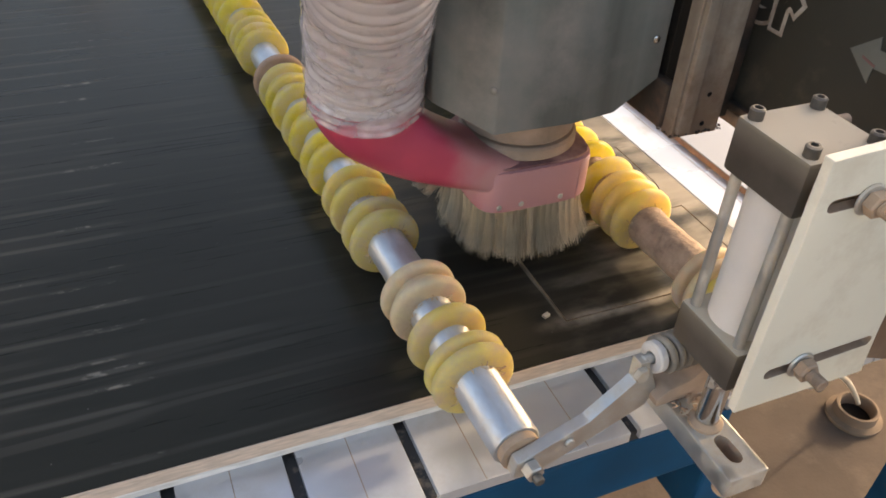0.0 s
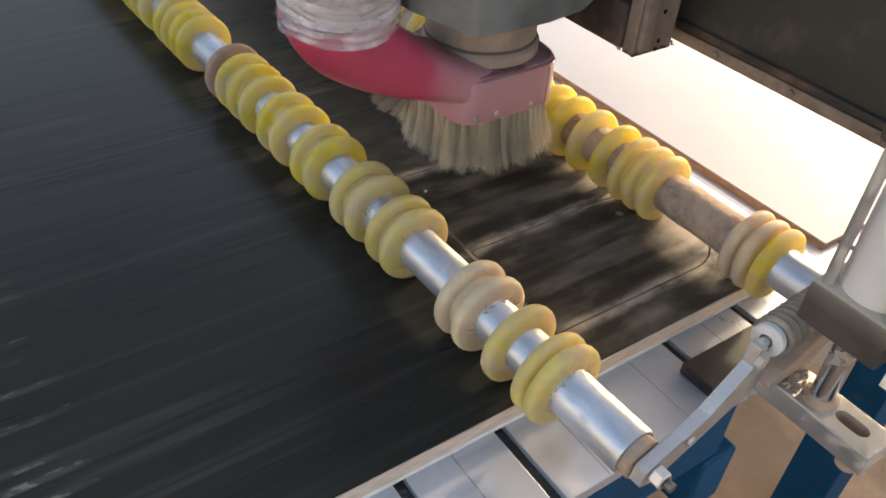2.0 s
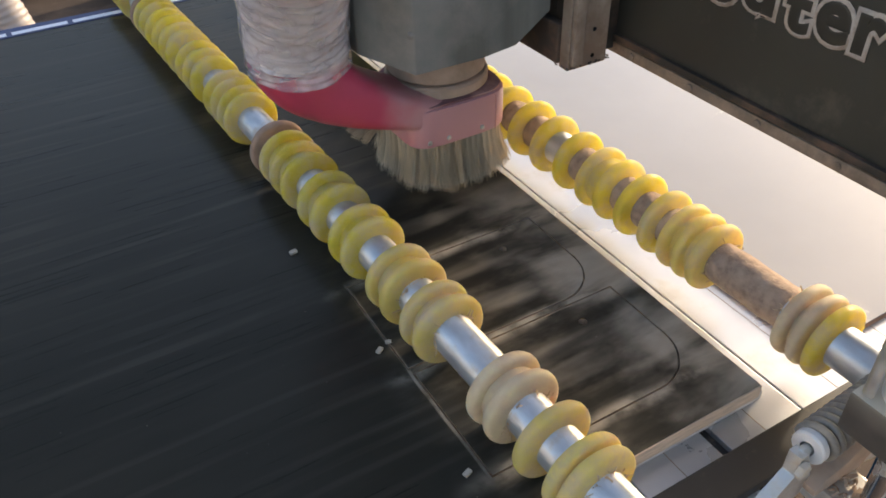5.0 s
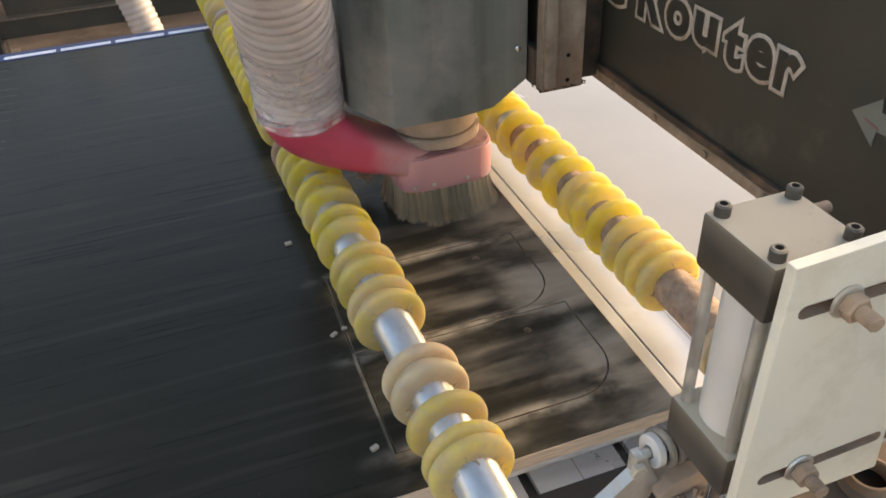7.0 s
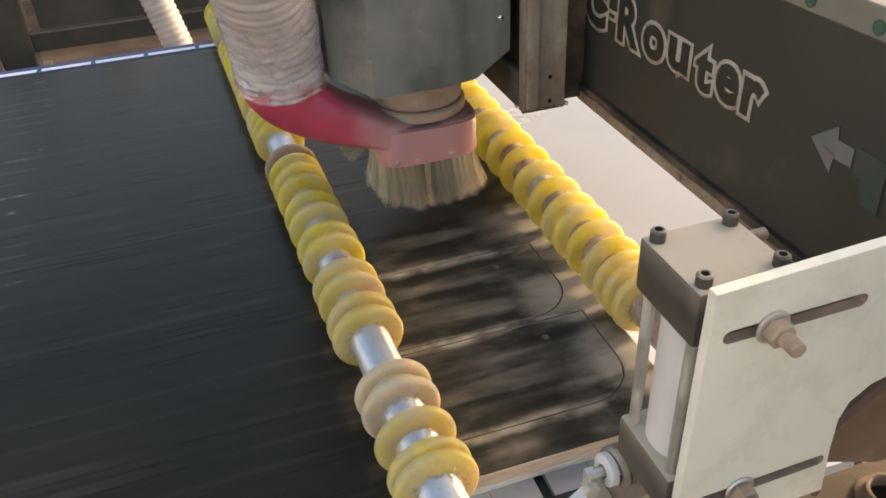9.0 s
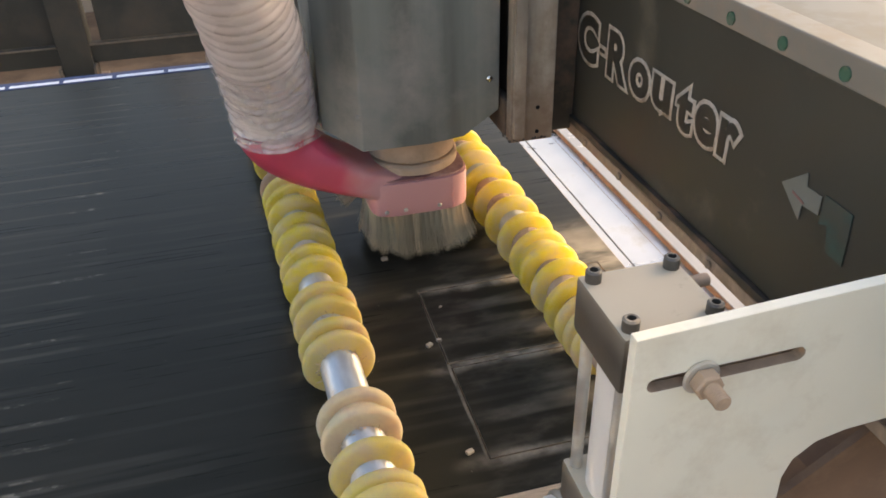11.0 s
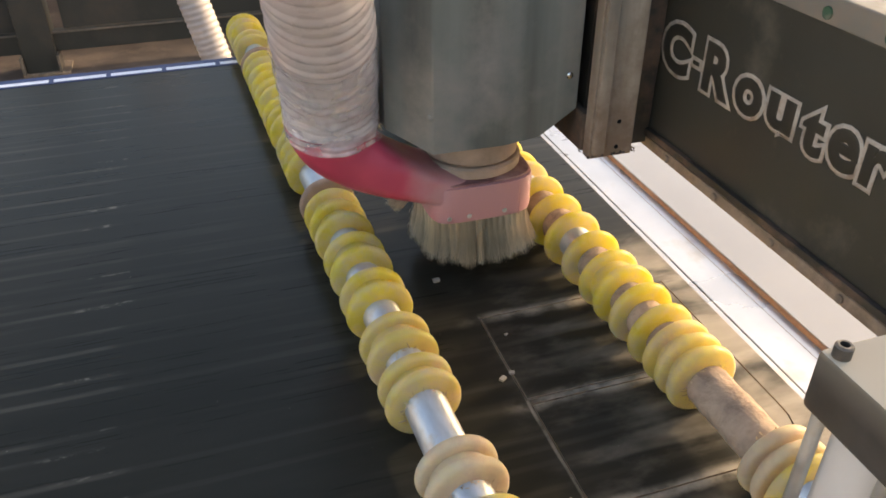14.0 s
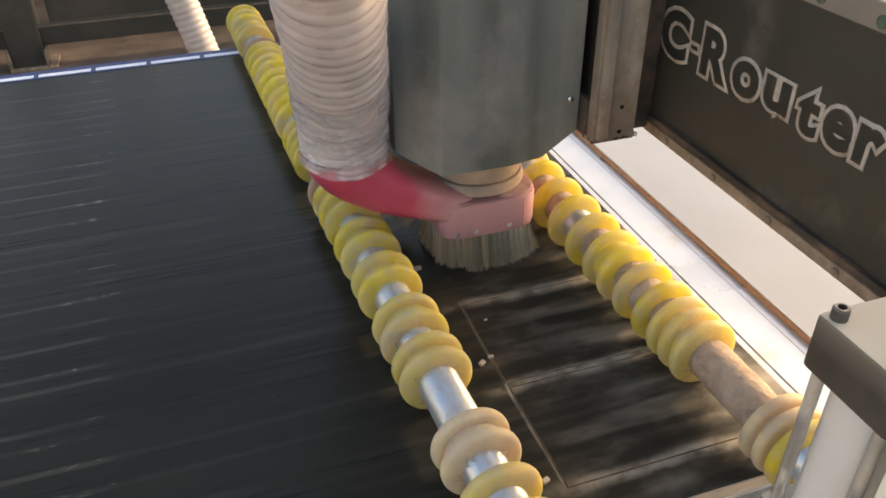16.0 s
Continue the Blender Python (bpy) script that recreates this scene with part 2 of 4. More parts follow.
def shoe_material():
    """Crimson plastic at the elbow, worn to a dusty mauve pink towards the brush."""
    m = mat("crimson_to_dusty_pink_shoe", (0.58, 0.060, 0.115), 0.38, spread=0.12, scale=16, bump=0.06, trans=0.05)
    n, l = m.node_tree.nodes, m.node_tree.links
    b = n["Principled BSDF"]
    fresh = b.inputs["Base Color"].links[0].from_socket
    tc = n.new("ShaderNodeTexCoord")
    sx = n.new("ShaderNodeSeparateXYZ")
    l.new(tc.outputs["Object"], sx.inputs[0])
    nz = n.new("ShaderNodeTexNoise")
    nz.inputs["Scale"].default_value, nz.inputs["Detail"].default_value = 16.0, 5.0
    l.new(tc.outputs["Object"], nz.inputs["Vector"])
    add = n.new("ShaderNodeMath")
    add.operation = "MULTIPLY_ADD"
    l.new(nz.outputs[0], add.inputs[0])
    add.inputs[1].default_value = 0.15
    l.new(sx.outputs[0], add.inputs[2])
    worn = n.new("ShaderNodeMapRange")
    worn.interpolation_type = "SMOOTHSTEP"
    worn.inputs[1].default_value, worn.inputs[2].default_value = 0.065, 0.150
    worn.inputs[3].default_value, worn.inputs[4].default_value = 0.05, 0.92
    l.new(add.outputs[0], worn.inputs[0])
    mx = n.new("ShaderNodeMix")
    mx.data_type = "RGBA"
    l.new(worn.outputs[0], mx.inputs[0])
    l.new(fresh, mx.inputs[6])
    mx.inputs[7].default_value = (0.49, 0.275, 0.285, 1)
    l.new(mx.outputs[2], b.inputs["Base Color"])
    return m


def tape_material():
    """Crinkled clear tape: partly see-through, milky where it doubles, with sharp gloss."""
    m = mat("clear_packing_tape", (0.80, 0.71, 0.70), 0.08, spread=0.05, scale=40, stretch=(1, 1, 2.5), bump=0.7, bump_scale=36, coat=1.0, rough_var=0.05)
    n, l = m.node_tree.nodes, m.node_tree.links
    tc = n.new("ShaderNodeTexCoord")
    nz = n.new("ShaderNodeTexNoise")
    nz.inputs["Scale"].default_value, nz.inputs["Detail"].default_value = 38.0, 5.0
    l.new(tc.outputs["Object"], nz.inputs["Vector"])
    mr = n.new("ShaderNodeMapRange")
    mr.inputs[1].default_value, mr.inputs[2].default_value = 0.36, 0.68
    mr.inputs[3].default_value, mr.inputs[4].default_value = 0.20, 0.62
    l.new(nz.outputs[0], mr.inputs[0])
    tr = n.new("ShaderNodeBsdfTransparent")
    ms = n.new("ShaderNodeMixShader")
    l.new(mr.outputs[0], ms.inputs[0])
    l.new(tr.outputs[0], ms.inputs[1])
    l.new(n["Principled BSDF"].outputs[0], ms.inputs[2])
    l.new(ms.outputs[0], n["Material Output"].inputs[0])
    return m


M = {}
M["film"] = film_material()
M["core"] = mat("board_core", (0.61, 0.48, 0.385), 0.85, spread=0.18, scale=60, stretch=(1, 1, 8), bump=0.3, bump_scale=300)
M["spoil"] = mat("spoilboard_core", (0.74, 0.72, 0.70), 0.9, spread=0.2, scale=50, stretch=(1, 1, 6), bump=0.3)
M["groove"] = mat("cut_groove", (0.30, 0.23, 0.17), 0.9, spread=0.5, scale=90, dust=0.5, dust_color=(0.42, 0.33, 0.23), dust_scale=14)
M["table"] = mat("pale_table_panel", (0.51, 0.53, 0.56), 0.30, metal=0.45, spread=0.14, scale=9, dust=0.22, dust_color=(0.44, 0.43, 0.41), dust_scale=9, bump=0.06, rnd=0.06, rough_var=0.12)
M["slot"] = mat("black_rubber_slot", (0.03, 0.03, 0.032), 0.7, spread=0.3, scale=30, dust=0.2)
M["blue"] = mat("blue_enamel", (0.002, 0.055, 0.125), 0.6, spread=0.2, scale=14, dust=0.06, dust_color=(0.06, 0.06, 0.07), dust_scale=25)
M["blue"].node_tree.nodes["Principled BSDF"].inputs["Specular IOR Level"].default_value = 0.12
M["white_face"] = mat("white_laminate", (0.335, 0.335, 0.345), 0.17, spread=0.08, scale=4, dust=0.06, dust_color=(0.42, 0.40, 0.40), dust_scale=5, bump=0.04, bump_scale=60)
M["brown_edge"] = mat("brown_board_edge", (0.33, 0.19, 0.125), 0.85, spread=0.25, scale=80, bump=0.3)
M["shaft"] = mat("steel_shaft", (0.52, 0.55, 0.58), 0.38, metal=0.70, spread=0.12, scale=40, stretch=(3, 1, 3), dust=0.22, dust_color=(0.52, 0.46, 0.40), dust_scale=45, bump=0.08)
M["dusty_shaft"] = mat("dust_caked_shaft", (0.33, 0.235, 0.175), 0.95, spread=0.3, scale=110, bump=1.6, bump_scale=210, dust=0.5, dust_color=(0.46, 0.34, 0.25))
M["yellow"] = mat("yellow_polyurethane", (0.82, 0.70, 0.17), 0.24, spread=0.10, scale=40, sss=0.85, sss_color=(1.0, 0.88, 0.22), trans=0.58, dust=0.60, dust_color=(0.76, 0.66, 0.45), dust_scale=30, rnd=0.10)
M["yellow_dusty"] = mat("dusty_yellow_polyurethane", (0.83, 0.70, 0.28), 0.34, spread=0.12, scale=30, sss=0.7, sss_color=(1.0, 0.76, 0.25), trans=0.48, dust=0.54, dust_color=(0.70, 0.58, 0.41), dust_scale=28, rnd=0.08)
M["beige"] = mat("sawdust_coated_polyurethane", (0.72, 0.60, 0.40), 0.6, spread=0.12, scale=40, sss=0.4, sss_color=(1.0, 0.7, 0.4), dust=0.6, dust_color=(0.66, 0.52, 0.38), dust_scale=36, bump=0.15, bump_scale=400, trans=0.28, rnd=0.06)
M["brown_disc"] = mat("brown_dust_ring", (0.33, 0.22, 0.16), 0.85, spread=0.2, scale=60, bump=0.3)
M["plate"] = mat("cream_painted_plate", (0.79, 0.75, 0.63), 0.5, spread=0.06, scale=9, dust=0.24, dust_color=(0.62, 0.55, 0.43), dust_scale=10, bump=0.08)
M["cap"] = mat("dark_cast_end_cap", (0.052, 0.042, 0.036), 0.45, spread=0.3, scale=50, dust=1.5, dust_color=(0.50, 0.43, 0.33), dust_scale=20, up=True, bump=0.1)
M["tube"] = mat("white_cylinder_barrel", (0.66, 0.63, 0.60), 0.42, spread=0.05, scale=20, dust=0.3, dust_color=(0.55, 0.45, 0.36), dust_scale=14)
M["chrome"] = mat("polished_rod", (0.66, 0.66, 0.65), 0.16, metal=1.0, spread=0.06, scale=50, dust=0.1)
M["zinc"] = mat("zinc_plated_steel", (0.58, 0.58, 0.56), 0.38, metal=0.85, spread=0.12, scale=60, dust=0.42, dust_color=(0.5, 0.42, 0.32), dust_scale=30)
M["rusty"] = mat("dusty_threaded_steel", (0.36, 0.26, 0.19), 0.75, metal=0.2, spread=0.25, scale=90, dust=0.6, dust_color=(0.46, 0.33, 0.23), bump=0.3)
M["black"] = mat("black_oxide_bolt", (0.10, 0.09, 0.08), 0.5, metal=0.4, spread=0.3, scale=60, dust=0.55, dust_color=(0.40, 0.33, 0.25), dust_scale=50, up=True)
# near-black that paints the shade inside screw sockets and plate holes
M["hex"] = mat("recess_shade_black", (0.01, 0.01, 0.01), 0.8)
M["gantry"] = mat("dark_green_grey_enamel", (0.040, 0.040, 0.033), 0.50, spread=0.12, scale=14, dust=0.14, dust_color=(0.13, 0.115, 0.09), dust_scale=10, bump=0.05)
M["ledge"] = mat("dusty_brown_steel_ledge", (0.19, 0.145, 0.11), 0.6, spread=0.3, scale=30, stretch=(1, 0.2, 1), dust=0.5, dust_color=(0.33, 0.25, 0.19), bump=0.2)
M["rail"] = mat("pale_ground_rail", (0.19, 0.18, 0.16), 0.5, metal=0.2, spread=0.15, scale=20, stretch=(1, 0.2, 1), dust=0.45, dust_color=(0.24, 0.205, 0.17))
M["top"] = mat("dusty_grey_top_cover", (0.10, 0.095, 0.083), 0.45, spread=0.15, scale=8, dust=0.35, dust_color=(0.20, 0.175, 0.145), dust_scale=9)
M["lip"] = mat("dusty_grey_lip", (0.11, 0.095, 0.08), 0.7, spread=0.2, scale=30, dust=0.4, dust_color=(0.20, 0.16, 0.13), dust_scale=20)
M["green"] = mat("green_plastic_plug", (0.03, 0.095, 0.06), 0.6, spread=0.2, dust=0.4, dust_color=(0.16, 0.16, 0.13), dust_scale=60)
M["foil"] = mat("worn_silver_foil", (0.42, 0.385, 0.345), 0.55, spread=0.25, scale=70, dust=0.45, dust_color=(0.26, 0.21, 0.17), dust_scale=60)
M["letter"] = mat("dark_letter_film", (0.028, 0.027, 0.022), 0.45, spread=0.2, scale=40)
M["sticker"] = mat("faded_arrow_sticker", (0.15, 0.158, 0.14), 0.6, spread=0.12, scale=40)
M["teal"] = mat("scuffed_teal_sticker", (0.022, 0.065, 0.055), 0.6, spread=0.4, scale=30, dust=0.85, dust_color=(0.06, 0.065, 0.052), dust_scale=45)
M["red"] = mat("faded_red_print", (0.20, 0.10, 0.10), 0.6, spread=0.1)
M["cover"] = mat("grey_green_sheet_metal", (0.136, 0.148, 0.138), 0.42, metal=0.05, spread=0.38, scale=26, stretch=(1, 1, 0.07), dust=0.42, dust_color=(0.24, 0.225, 0.205), dust_scale=9, bump=0.04)
M["slide"] = mat("dust_stained_steel", (0.29, 0.245, 0.20), 0.6, metal=0.25, spread=0.4, scale=22, stretch=(2, 2, 0.2), dust=0.6, dust_color=(0.19, 0.135, 0.10), dust_scale=14, bump=0.1)
M["slide_dark"] = mat("greasy_black_steel", (0.030, 0.027, 0.024), 0.6, spread=0.3, scale=30, dust=0.45, dust_color=(0.16, 0.10, 0.07), dust_scale=16, bump=0.3)
M["pink"] = shoe_material()
M["nose"] = mat("dusty_spindle_nose", (0.36, 0.27, 0.21), 0.85, spread=0.15, scale=40, dust=0.5, dust_color=(0.45, 0.33, 0.26), bump=0.3)
M["plum"] = mat("plum_shoe_lid", (0.20, 0.085, 0.095), 0.75, spread=0.3, scale=25, dust=0.55, dust_color=(0.42, 0.25, 0.23), dust_scale=18)
M["hose"] = mat("milky_pink_hose", (0.72, 0.64, 0.62), 0.28, spread=0.08, scale=22, stretch=(1, 1, 2.5), bump=0.28, bump_scale=80, coat=0.6, sss=0.25, sss_color=(1, 0.8, 0.75), trans=0.25, dust=0.22, dust_color=(0.60, 0.49, 0.48), dust_scale=9)
M["hose_white"] = mat("milky_white_hose", (0.52, 0.47, 0.45), 0.4, spread=0.08, scale=25, trans=0.15)
M["wrap"] = tape_material()
M["bristle"] = mat("natural_bristle", (0.58, 0.49, 0.36), 0.6, spread=0.35, scale=90, stretch=(1, 1, 0.1), trans=0.25, rnd=0.32)
M["wood_chip"] = mat("pale_offcut", (0.42, 0.37, 0.31), 0.8, spread=0.2, scale=90)
M["tape_blue"] = mat("navy_edge_print", (0.015, 0.035, 0.13), 0.45, spread=0.1)
M["tape_white"] = mat("white_edge_print", (0.80, 0.82, 0.88), 0.5, spread=0.05)
M["floor"] = mat("sawdust_on_concrete", (0.115, 0.083, 0.064), 0.92, spread=0.3, scale=5, dust=0.36, dust_color=(0.21, 0.15, 0.11), dust_scale=3.0, bump=0.5, bump_scale=120)
M["cabinet"] = mat("grey_green_cabinet_enamel", (0.028, 0.029, 0.026), 0.55, spread=0.15, scale=6, dust=0.3, dust_color=(0.065, 0.055, 0.045), dust_scale=4)
M["plaster"] = mat("limewashed_wall", (0.55, 0.51, 0.45), 0.9, spread=0.12, scale=2.5, bump=0.2, bump_scale=40)
M["roof"] = mat("grey_roof_sheet", (0.22, 0.22, 0.22), 0.7, spread=0.1, scale=3)
M["pipe"] = mat("dusty_drain_pipe", (0.24, 0.17, 0.12), 0.9, spread=0.2, scale=20)
M["pipe_in"] = mat("pipe_inside_painted_shade", (0.02, 0.016, 0.013), 0.9, spread=0.2, scale=20)
M["spring"] = mat("dull_grey_spring_steel", (0.20, 0.185, 0.165), 0.5, metal=0.25, spread=0.2, scale=60, dust=0.5, dust_color=(0.36, 0.31, 0.25), dust_scale=40)
M["side"] = mat("brown_dusty_side_plate", (0.115, 0.070, 0.048), 0.8, spread=0.2, scale=14, dust=0.4, dust_color=(0.17, 0.11, 0.075), dust_scale=20, bump=0.15)
M["shaving"] = mat("pale_wood_shaving", (0.58, 0.44, 0.29), 0.85, spread=0.3, scale=90, trans=0.2)
M["stop"] = mat("black_steel_stop", (0.012, 0.012, 0.013), 0.55, spread=0.3, scale=30, dust=0.15, dust_color=(0.14, 0.11, 0.08), dust_scale=30)
M["strap"] = mat("white_air_line", (0.70, 0.66, 0.60), 0.35, spread=0.06, trans=0.2)


# ---- mesh helpers ----
def link(name, bm, material, parent=None, label="", smooth=False, sharp=35):
    me = bpy.data.meshes.new(name)
    bmesh.ops.recalc_face_normals(bm, faces=bm.faces)
    bm.to_mesh(me)
    bm.free()
    for mm in material if isinstance(material, (list, tuple)) else [material]:
        me.materials.append(mm)
    if smooth:
        for p in me.polygons:
            p.use_smooth = True
        me.set_sharp_from_angle(angle=radians(sharp))
    ob = new(name, me)
    if parent is not None:
        ob.parent = parent
    if label:
        ob["label"] = label
    return ob


def part(name, bm, material, parent, label="", smooth=False, sharp=35):
    return link(name, bm, material, parent, label, smooth, sharp)


def thing(name, label, category, group="", kind="", at=(0, 0, 0)):
    ob = new(name)
    ob.location = at
    ob.empty_display_size = 0.02
    return tagged(ob, label, category, group, kind)


def box(lo, hi, bevel=0.0, bm=None, seg=2):
    own = bmesh.new()
    c = [(a + b) / 2 for a, b in zip(lo, hi)]
    s = [b - a for a, b in zip(lo, hi)]
    bmesh.ops.create_cube(own, size=1.0, matrix=Matrix.Translation(c) @ Matrix.Diagonal((*s, 1)))
    if bevel:
        bmesh.ops.bevel(own, geom=own.edges[:], offset=bevel, segments=seg, profile=0.6, affect="EDGES")
    return merge(bm, own)


def merge(bm, own):
    if bm is None:
        return own
    me = bpy.data.meshes.new("tmp")
    own.to_mesh(me)
    own.free()
    bm.from_mesh(me)
    bpy.data.meshes.remove(me)
    return bm


def lathe(profile, m=None, seg=40, bm=None):
    """Turn (radius, height) pairs about z, then place by m. Ends close on the axis."""
    own = bmesh.new()
    rings = []
    for r, h in profile:
        if r < 1e-6:
            rings.append([own.verts.new((0, 0, h))])
        else:
            rings.append([own.verts.new((r * math.cos(2 * math.pi * i / seg), r * math.sin(2 * math.pi * i / seg), h)) for i in range(seg)])
    for a, b in zip(rings, rings[1:]):
        for i in range(seg):
            j = (i + 1) % seg
            if len(a) == 1 and len(b) == 1:
                continue
            if len(a) == 1:
                own.faces.new((a[0], b[j], b[i]))
            elif len(b) == 1:
                own.faces.new((a[i], a[j], b[0]))
            else:
                own.faces.new((a[i], a[j], b[j], b[i]))
    if m is not None:
        bmesh.ops.transform(own, matrix=m, verts=own.verts)
    return merge(bm, own)


def between(a, b):
    """A pose at a whose z runs to b."""
    a, b = Vector(a), Vector(b)
    return Matrix.Translation(a) @ (b - a).to_track_quat("Z", "Y").to_matrix().to_4x4()


def rod(a, b, r, seg=24, bm=None, soft=0.0):
    h = (Vector(b) - Vector(a)).length
    s = soft or min(0.001, r * 0.2)
    return lathe([(0, 0), (r - s, 0), (r, s), (r, h - s), (r - s, h), (0, h)], between(a, b), seg, bm)


def prism(points, d0, d1, axis="z", bevel=0.0, bm=None):
    """A slab: the outline in the two other axes, from d0 to d1 along axis."""
    own = bmesh.new()
    place = {"z": lambda p, d: (p[0], p[1], d), "y": lambda p, d: (p[0], d, p[1]), "x": lambda p, d: (d, p[0], p[1])}[axis]
    lo = [own.verts.new(place(p, d0)) for p in points]
    hi = [own.verts.new(place(p, d1)) for p in points]
    own.faces.new(lo)
    own.faces.new(hi)
    k = len(points)
    for i in range(k):
        own.faces.new((lo[i], lo[(i + 1) % k], hi[(i + 1) % k], hi[i]))
    bmesh.ops.recalc_face_normals(own, faces=own.faces)
    if bevel:
        bmesh.ops.bevel(own, geom=own.edges[:], offset=bevel, segments=2, profile=0.6, affect="EDGES")
    return merge(bm, own)


def pipe(points, radius, seg=32, bm=None, cap=True):
    """A tube along points; radius is a number or a function of the index."""
    own = bmesh.new()
    pts = [Vector(p) for p in points]
    side, rings = None, []
    for i, p in enumerate(pts):
        d = (pts[min(i + 1, len(pts) - 1)] - pts[max(i - 1, 0)]).normalized()
        if side is None:
            side = d.orthogonal().normalized()
        side = (side - d * side.dot(d)).normalized()
        up = d.cross(side)
        r = radius(i) if callable(radius) else radius
        rings.append([own.verts.new(p + r * (math.cos(2 * math.pi * k / seg) * side + math.sin(2 * math.pi * k / seg) * up)) for k in range(seg)])
    for a, b in zip(rings, rings[1:]):
        for k in range(seg):
            own.faces.new((a[k], a[(k + 1) % seg], b[(k + 1) % seg], b[k]))
    if cap:
        own.faces.new(rings[0])
        own.faces.new(rings[-1])
    return merge(bm, own)


def bezier(p0, p1, p2, p3, k):
    out = []
    for i in range(k + 1):
        t = i / k
        out.append(tuple((1 - t) ** 3 * a + 3 * t * (1 - t) ** 2 * b + 3 * t * t * (1 - t) * c + t ** 3 * d for a, b, c, d in zip(p0, p1, p2, p3)))
    return out


def cut(ob, cutter_bm):
    """Take the cutter's volume away from ob's mesh, for good."""
    me = bpy.data.meshes.new("cutter")
    bmesh.ops.recalc_face_normals(cutter_bm, faces=cutter_bm.faces)
    cutter_bm.to_mesh(me)
    cutter_bm.free()
    me.materials.append(ob.data.materials[-1])
    tool = new("cutter", me)
    mod = ob.modifiers.new("cut", "BOOLEAN")
    mod.object, mod.operation, mod.solver = tool, "DIFFERENCE", "EXACT"
    mod.material_mode = "TRANSFER"
    bpy.context.view_layer.update()
    done = bpy.data.meshes.new_from_object(ob.evaluated_get(bpy.context.evaluated_depsgraph_get()))
    ob.modifiers.clear()
    ob.data = done
    bpy.data.objects.remove(tool)
    bpy.data.meshes.remove(me)


def cap_screw(parent, at, r=0.0043, h=0.0070, name="cap_screw"):
    x, y, z = at
    s = part(name, lathe([(0, 0), (r, 0), (r, h - 0.001), (r - 0.001, h), (r * 0.52, h), (r * 0.52, h * 0.45), (0, h * 0.45)], pose(x, y, z), 24), M["black"], parent, "dusty black socket-head screw", True)
    part("socket", lathe([(0, 0), (r * 0.5, 0), (0, 0.0002)], pose(x, y, z + h * 0.47), 6), M["hex"], s)
    return s


MOVING = []   # things that ride on the gantry
TABLE_Z, BOARD_Z = 0.823, 0.850
# the far roller floats on its arms: seconds, place along x, turn
SWAY = [(0.0, 0.2400, 1.2), (3.7, 0.2415, 0.6), (5.8, 0.2520, 0.2), (9.2, 0.2520, 0.2), (11.3, 0.2290, 1.9), (16.0, 0.2290, 1.9)]


# ---- shed ----
def build_shed():
    tagged(link("ground", box((-60, -60, -0.05), (60, 60, 0.0)), M["floor"]), "sawdust-strewn concrete floor", "floor", kind="structure")
    tagged(link("wall_north", box((-9, 5.0, 0.0), (9, 5.2, 2.0)), M["plaster"]), "limewashed rear wall of the yard", "wall", kind="structure")
    tagged(link("wall_west", box((-6.2, -8, 0.0), (-6.0, 5.0, 2.0)), M["plaster"]), "limewashed side wall of the yard", "wall", kind="structure")


# ---- bed of the machine ----
def build_bed():
    bed = thing("router_table", "pale panelled router table with black slots and blue steel frame", "router table")
    xs = [-0.358, -0.263, -0.1675, -0.074, 0.0205, 0.1150, 0.2075, 0.2985]
    step = 0.0945
    while xs[0] > -2.6:
        xs.insert(0, xs[0] - step)
    while xs[-1] < 1.9:
        xs.append(xs[-1] + step)
    part("table_core", box((xs[0], -0.2425, 0.805), (xs[-1], 1.040, TABLE_Z - 0.006)), M["slot"], bed, "black rubber-lined slots")
    for a, b in zip(xs, xs[1:]):
        ga, gb = (0.0012 if abs(v - 0.2985) < 0.001 else 0.0052 for v in (a, b))
        part("table_panel", box((a + ga, -0.247, TABLE_Z - 0.012), (b - gb, 1.042, TABLE_Z), 0.0008), M["table"], bed)
        part("joint", box(((a + b) / 2 - 0.0004, -0.246, TABLE_Z - 0.001), ((a + b) / 2 + 0.0004, 1.04, TABLE_Z + 0.00015)), M["groove"], bed)
    part("front_rail", box((-2.6, -0.2435, 0.732), (0.135, -0.18, 0.8045), 0.004), M["blue"], bed, "blue painted steel frame rail")
    part("frame_stub", box((0.136, -0.238, 0.62), (0.185, -0.18, 0.700), 0.004), M["blue"], bed, "blue painted frame bracket")
    part("rear_rail", box((-2.6, 0.97, 0.70), (1.9, 1.03, 0.772), 0.004), M["blue"], bed)
    for x in (-2.4, -0.9, 0.75, 1.8):
        for y in (-0.16, 0.95):
            part("leg", box((x - 0.04, y - 0.04, 0.0), (x + 0.04, y + 0.04, 0.735), 0.003), M["blue"], bed)
    part("dark_stop", box((0.0965, -0.2350, TABLE_Z + 0.001), (0.78, -0.2005, TABLE_Z + 0.013), 0.0015), M["stop"], bed, "black steel stop bar lying on the table")


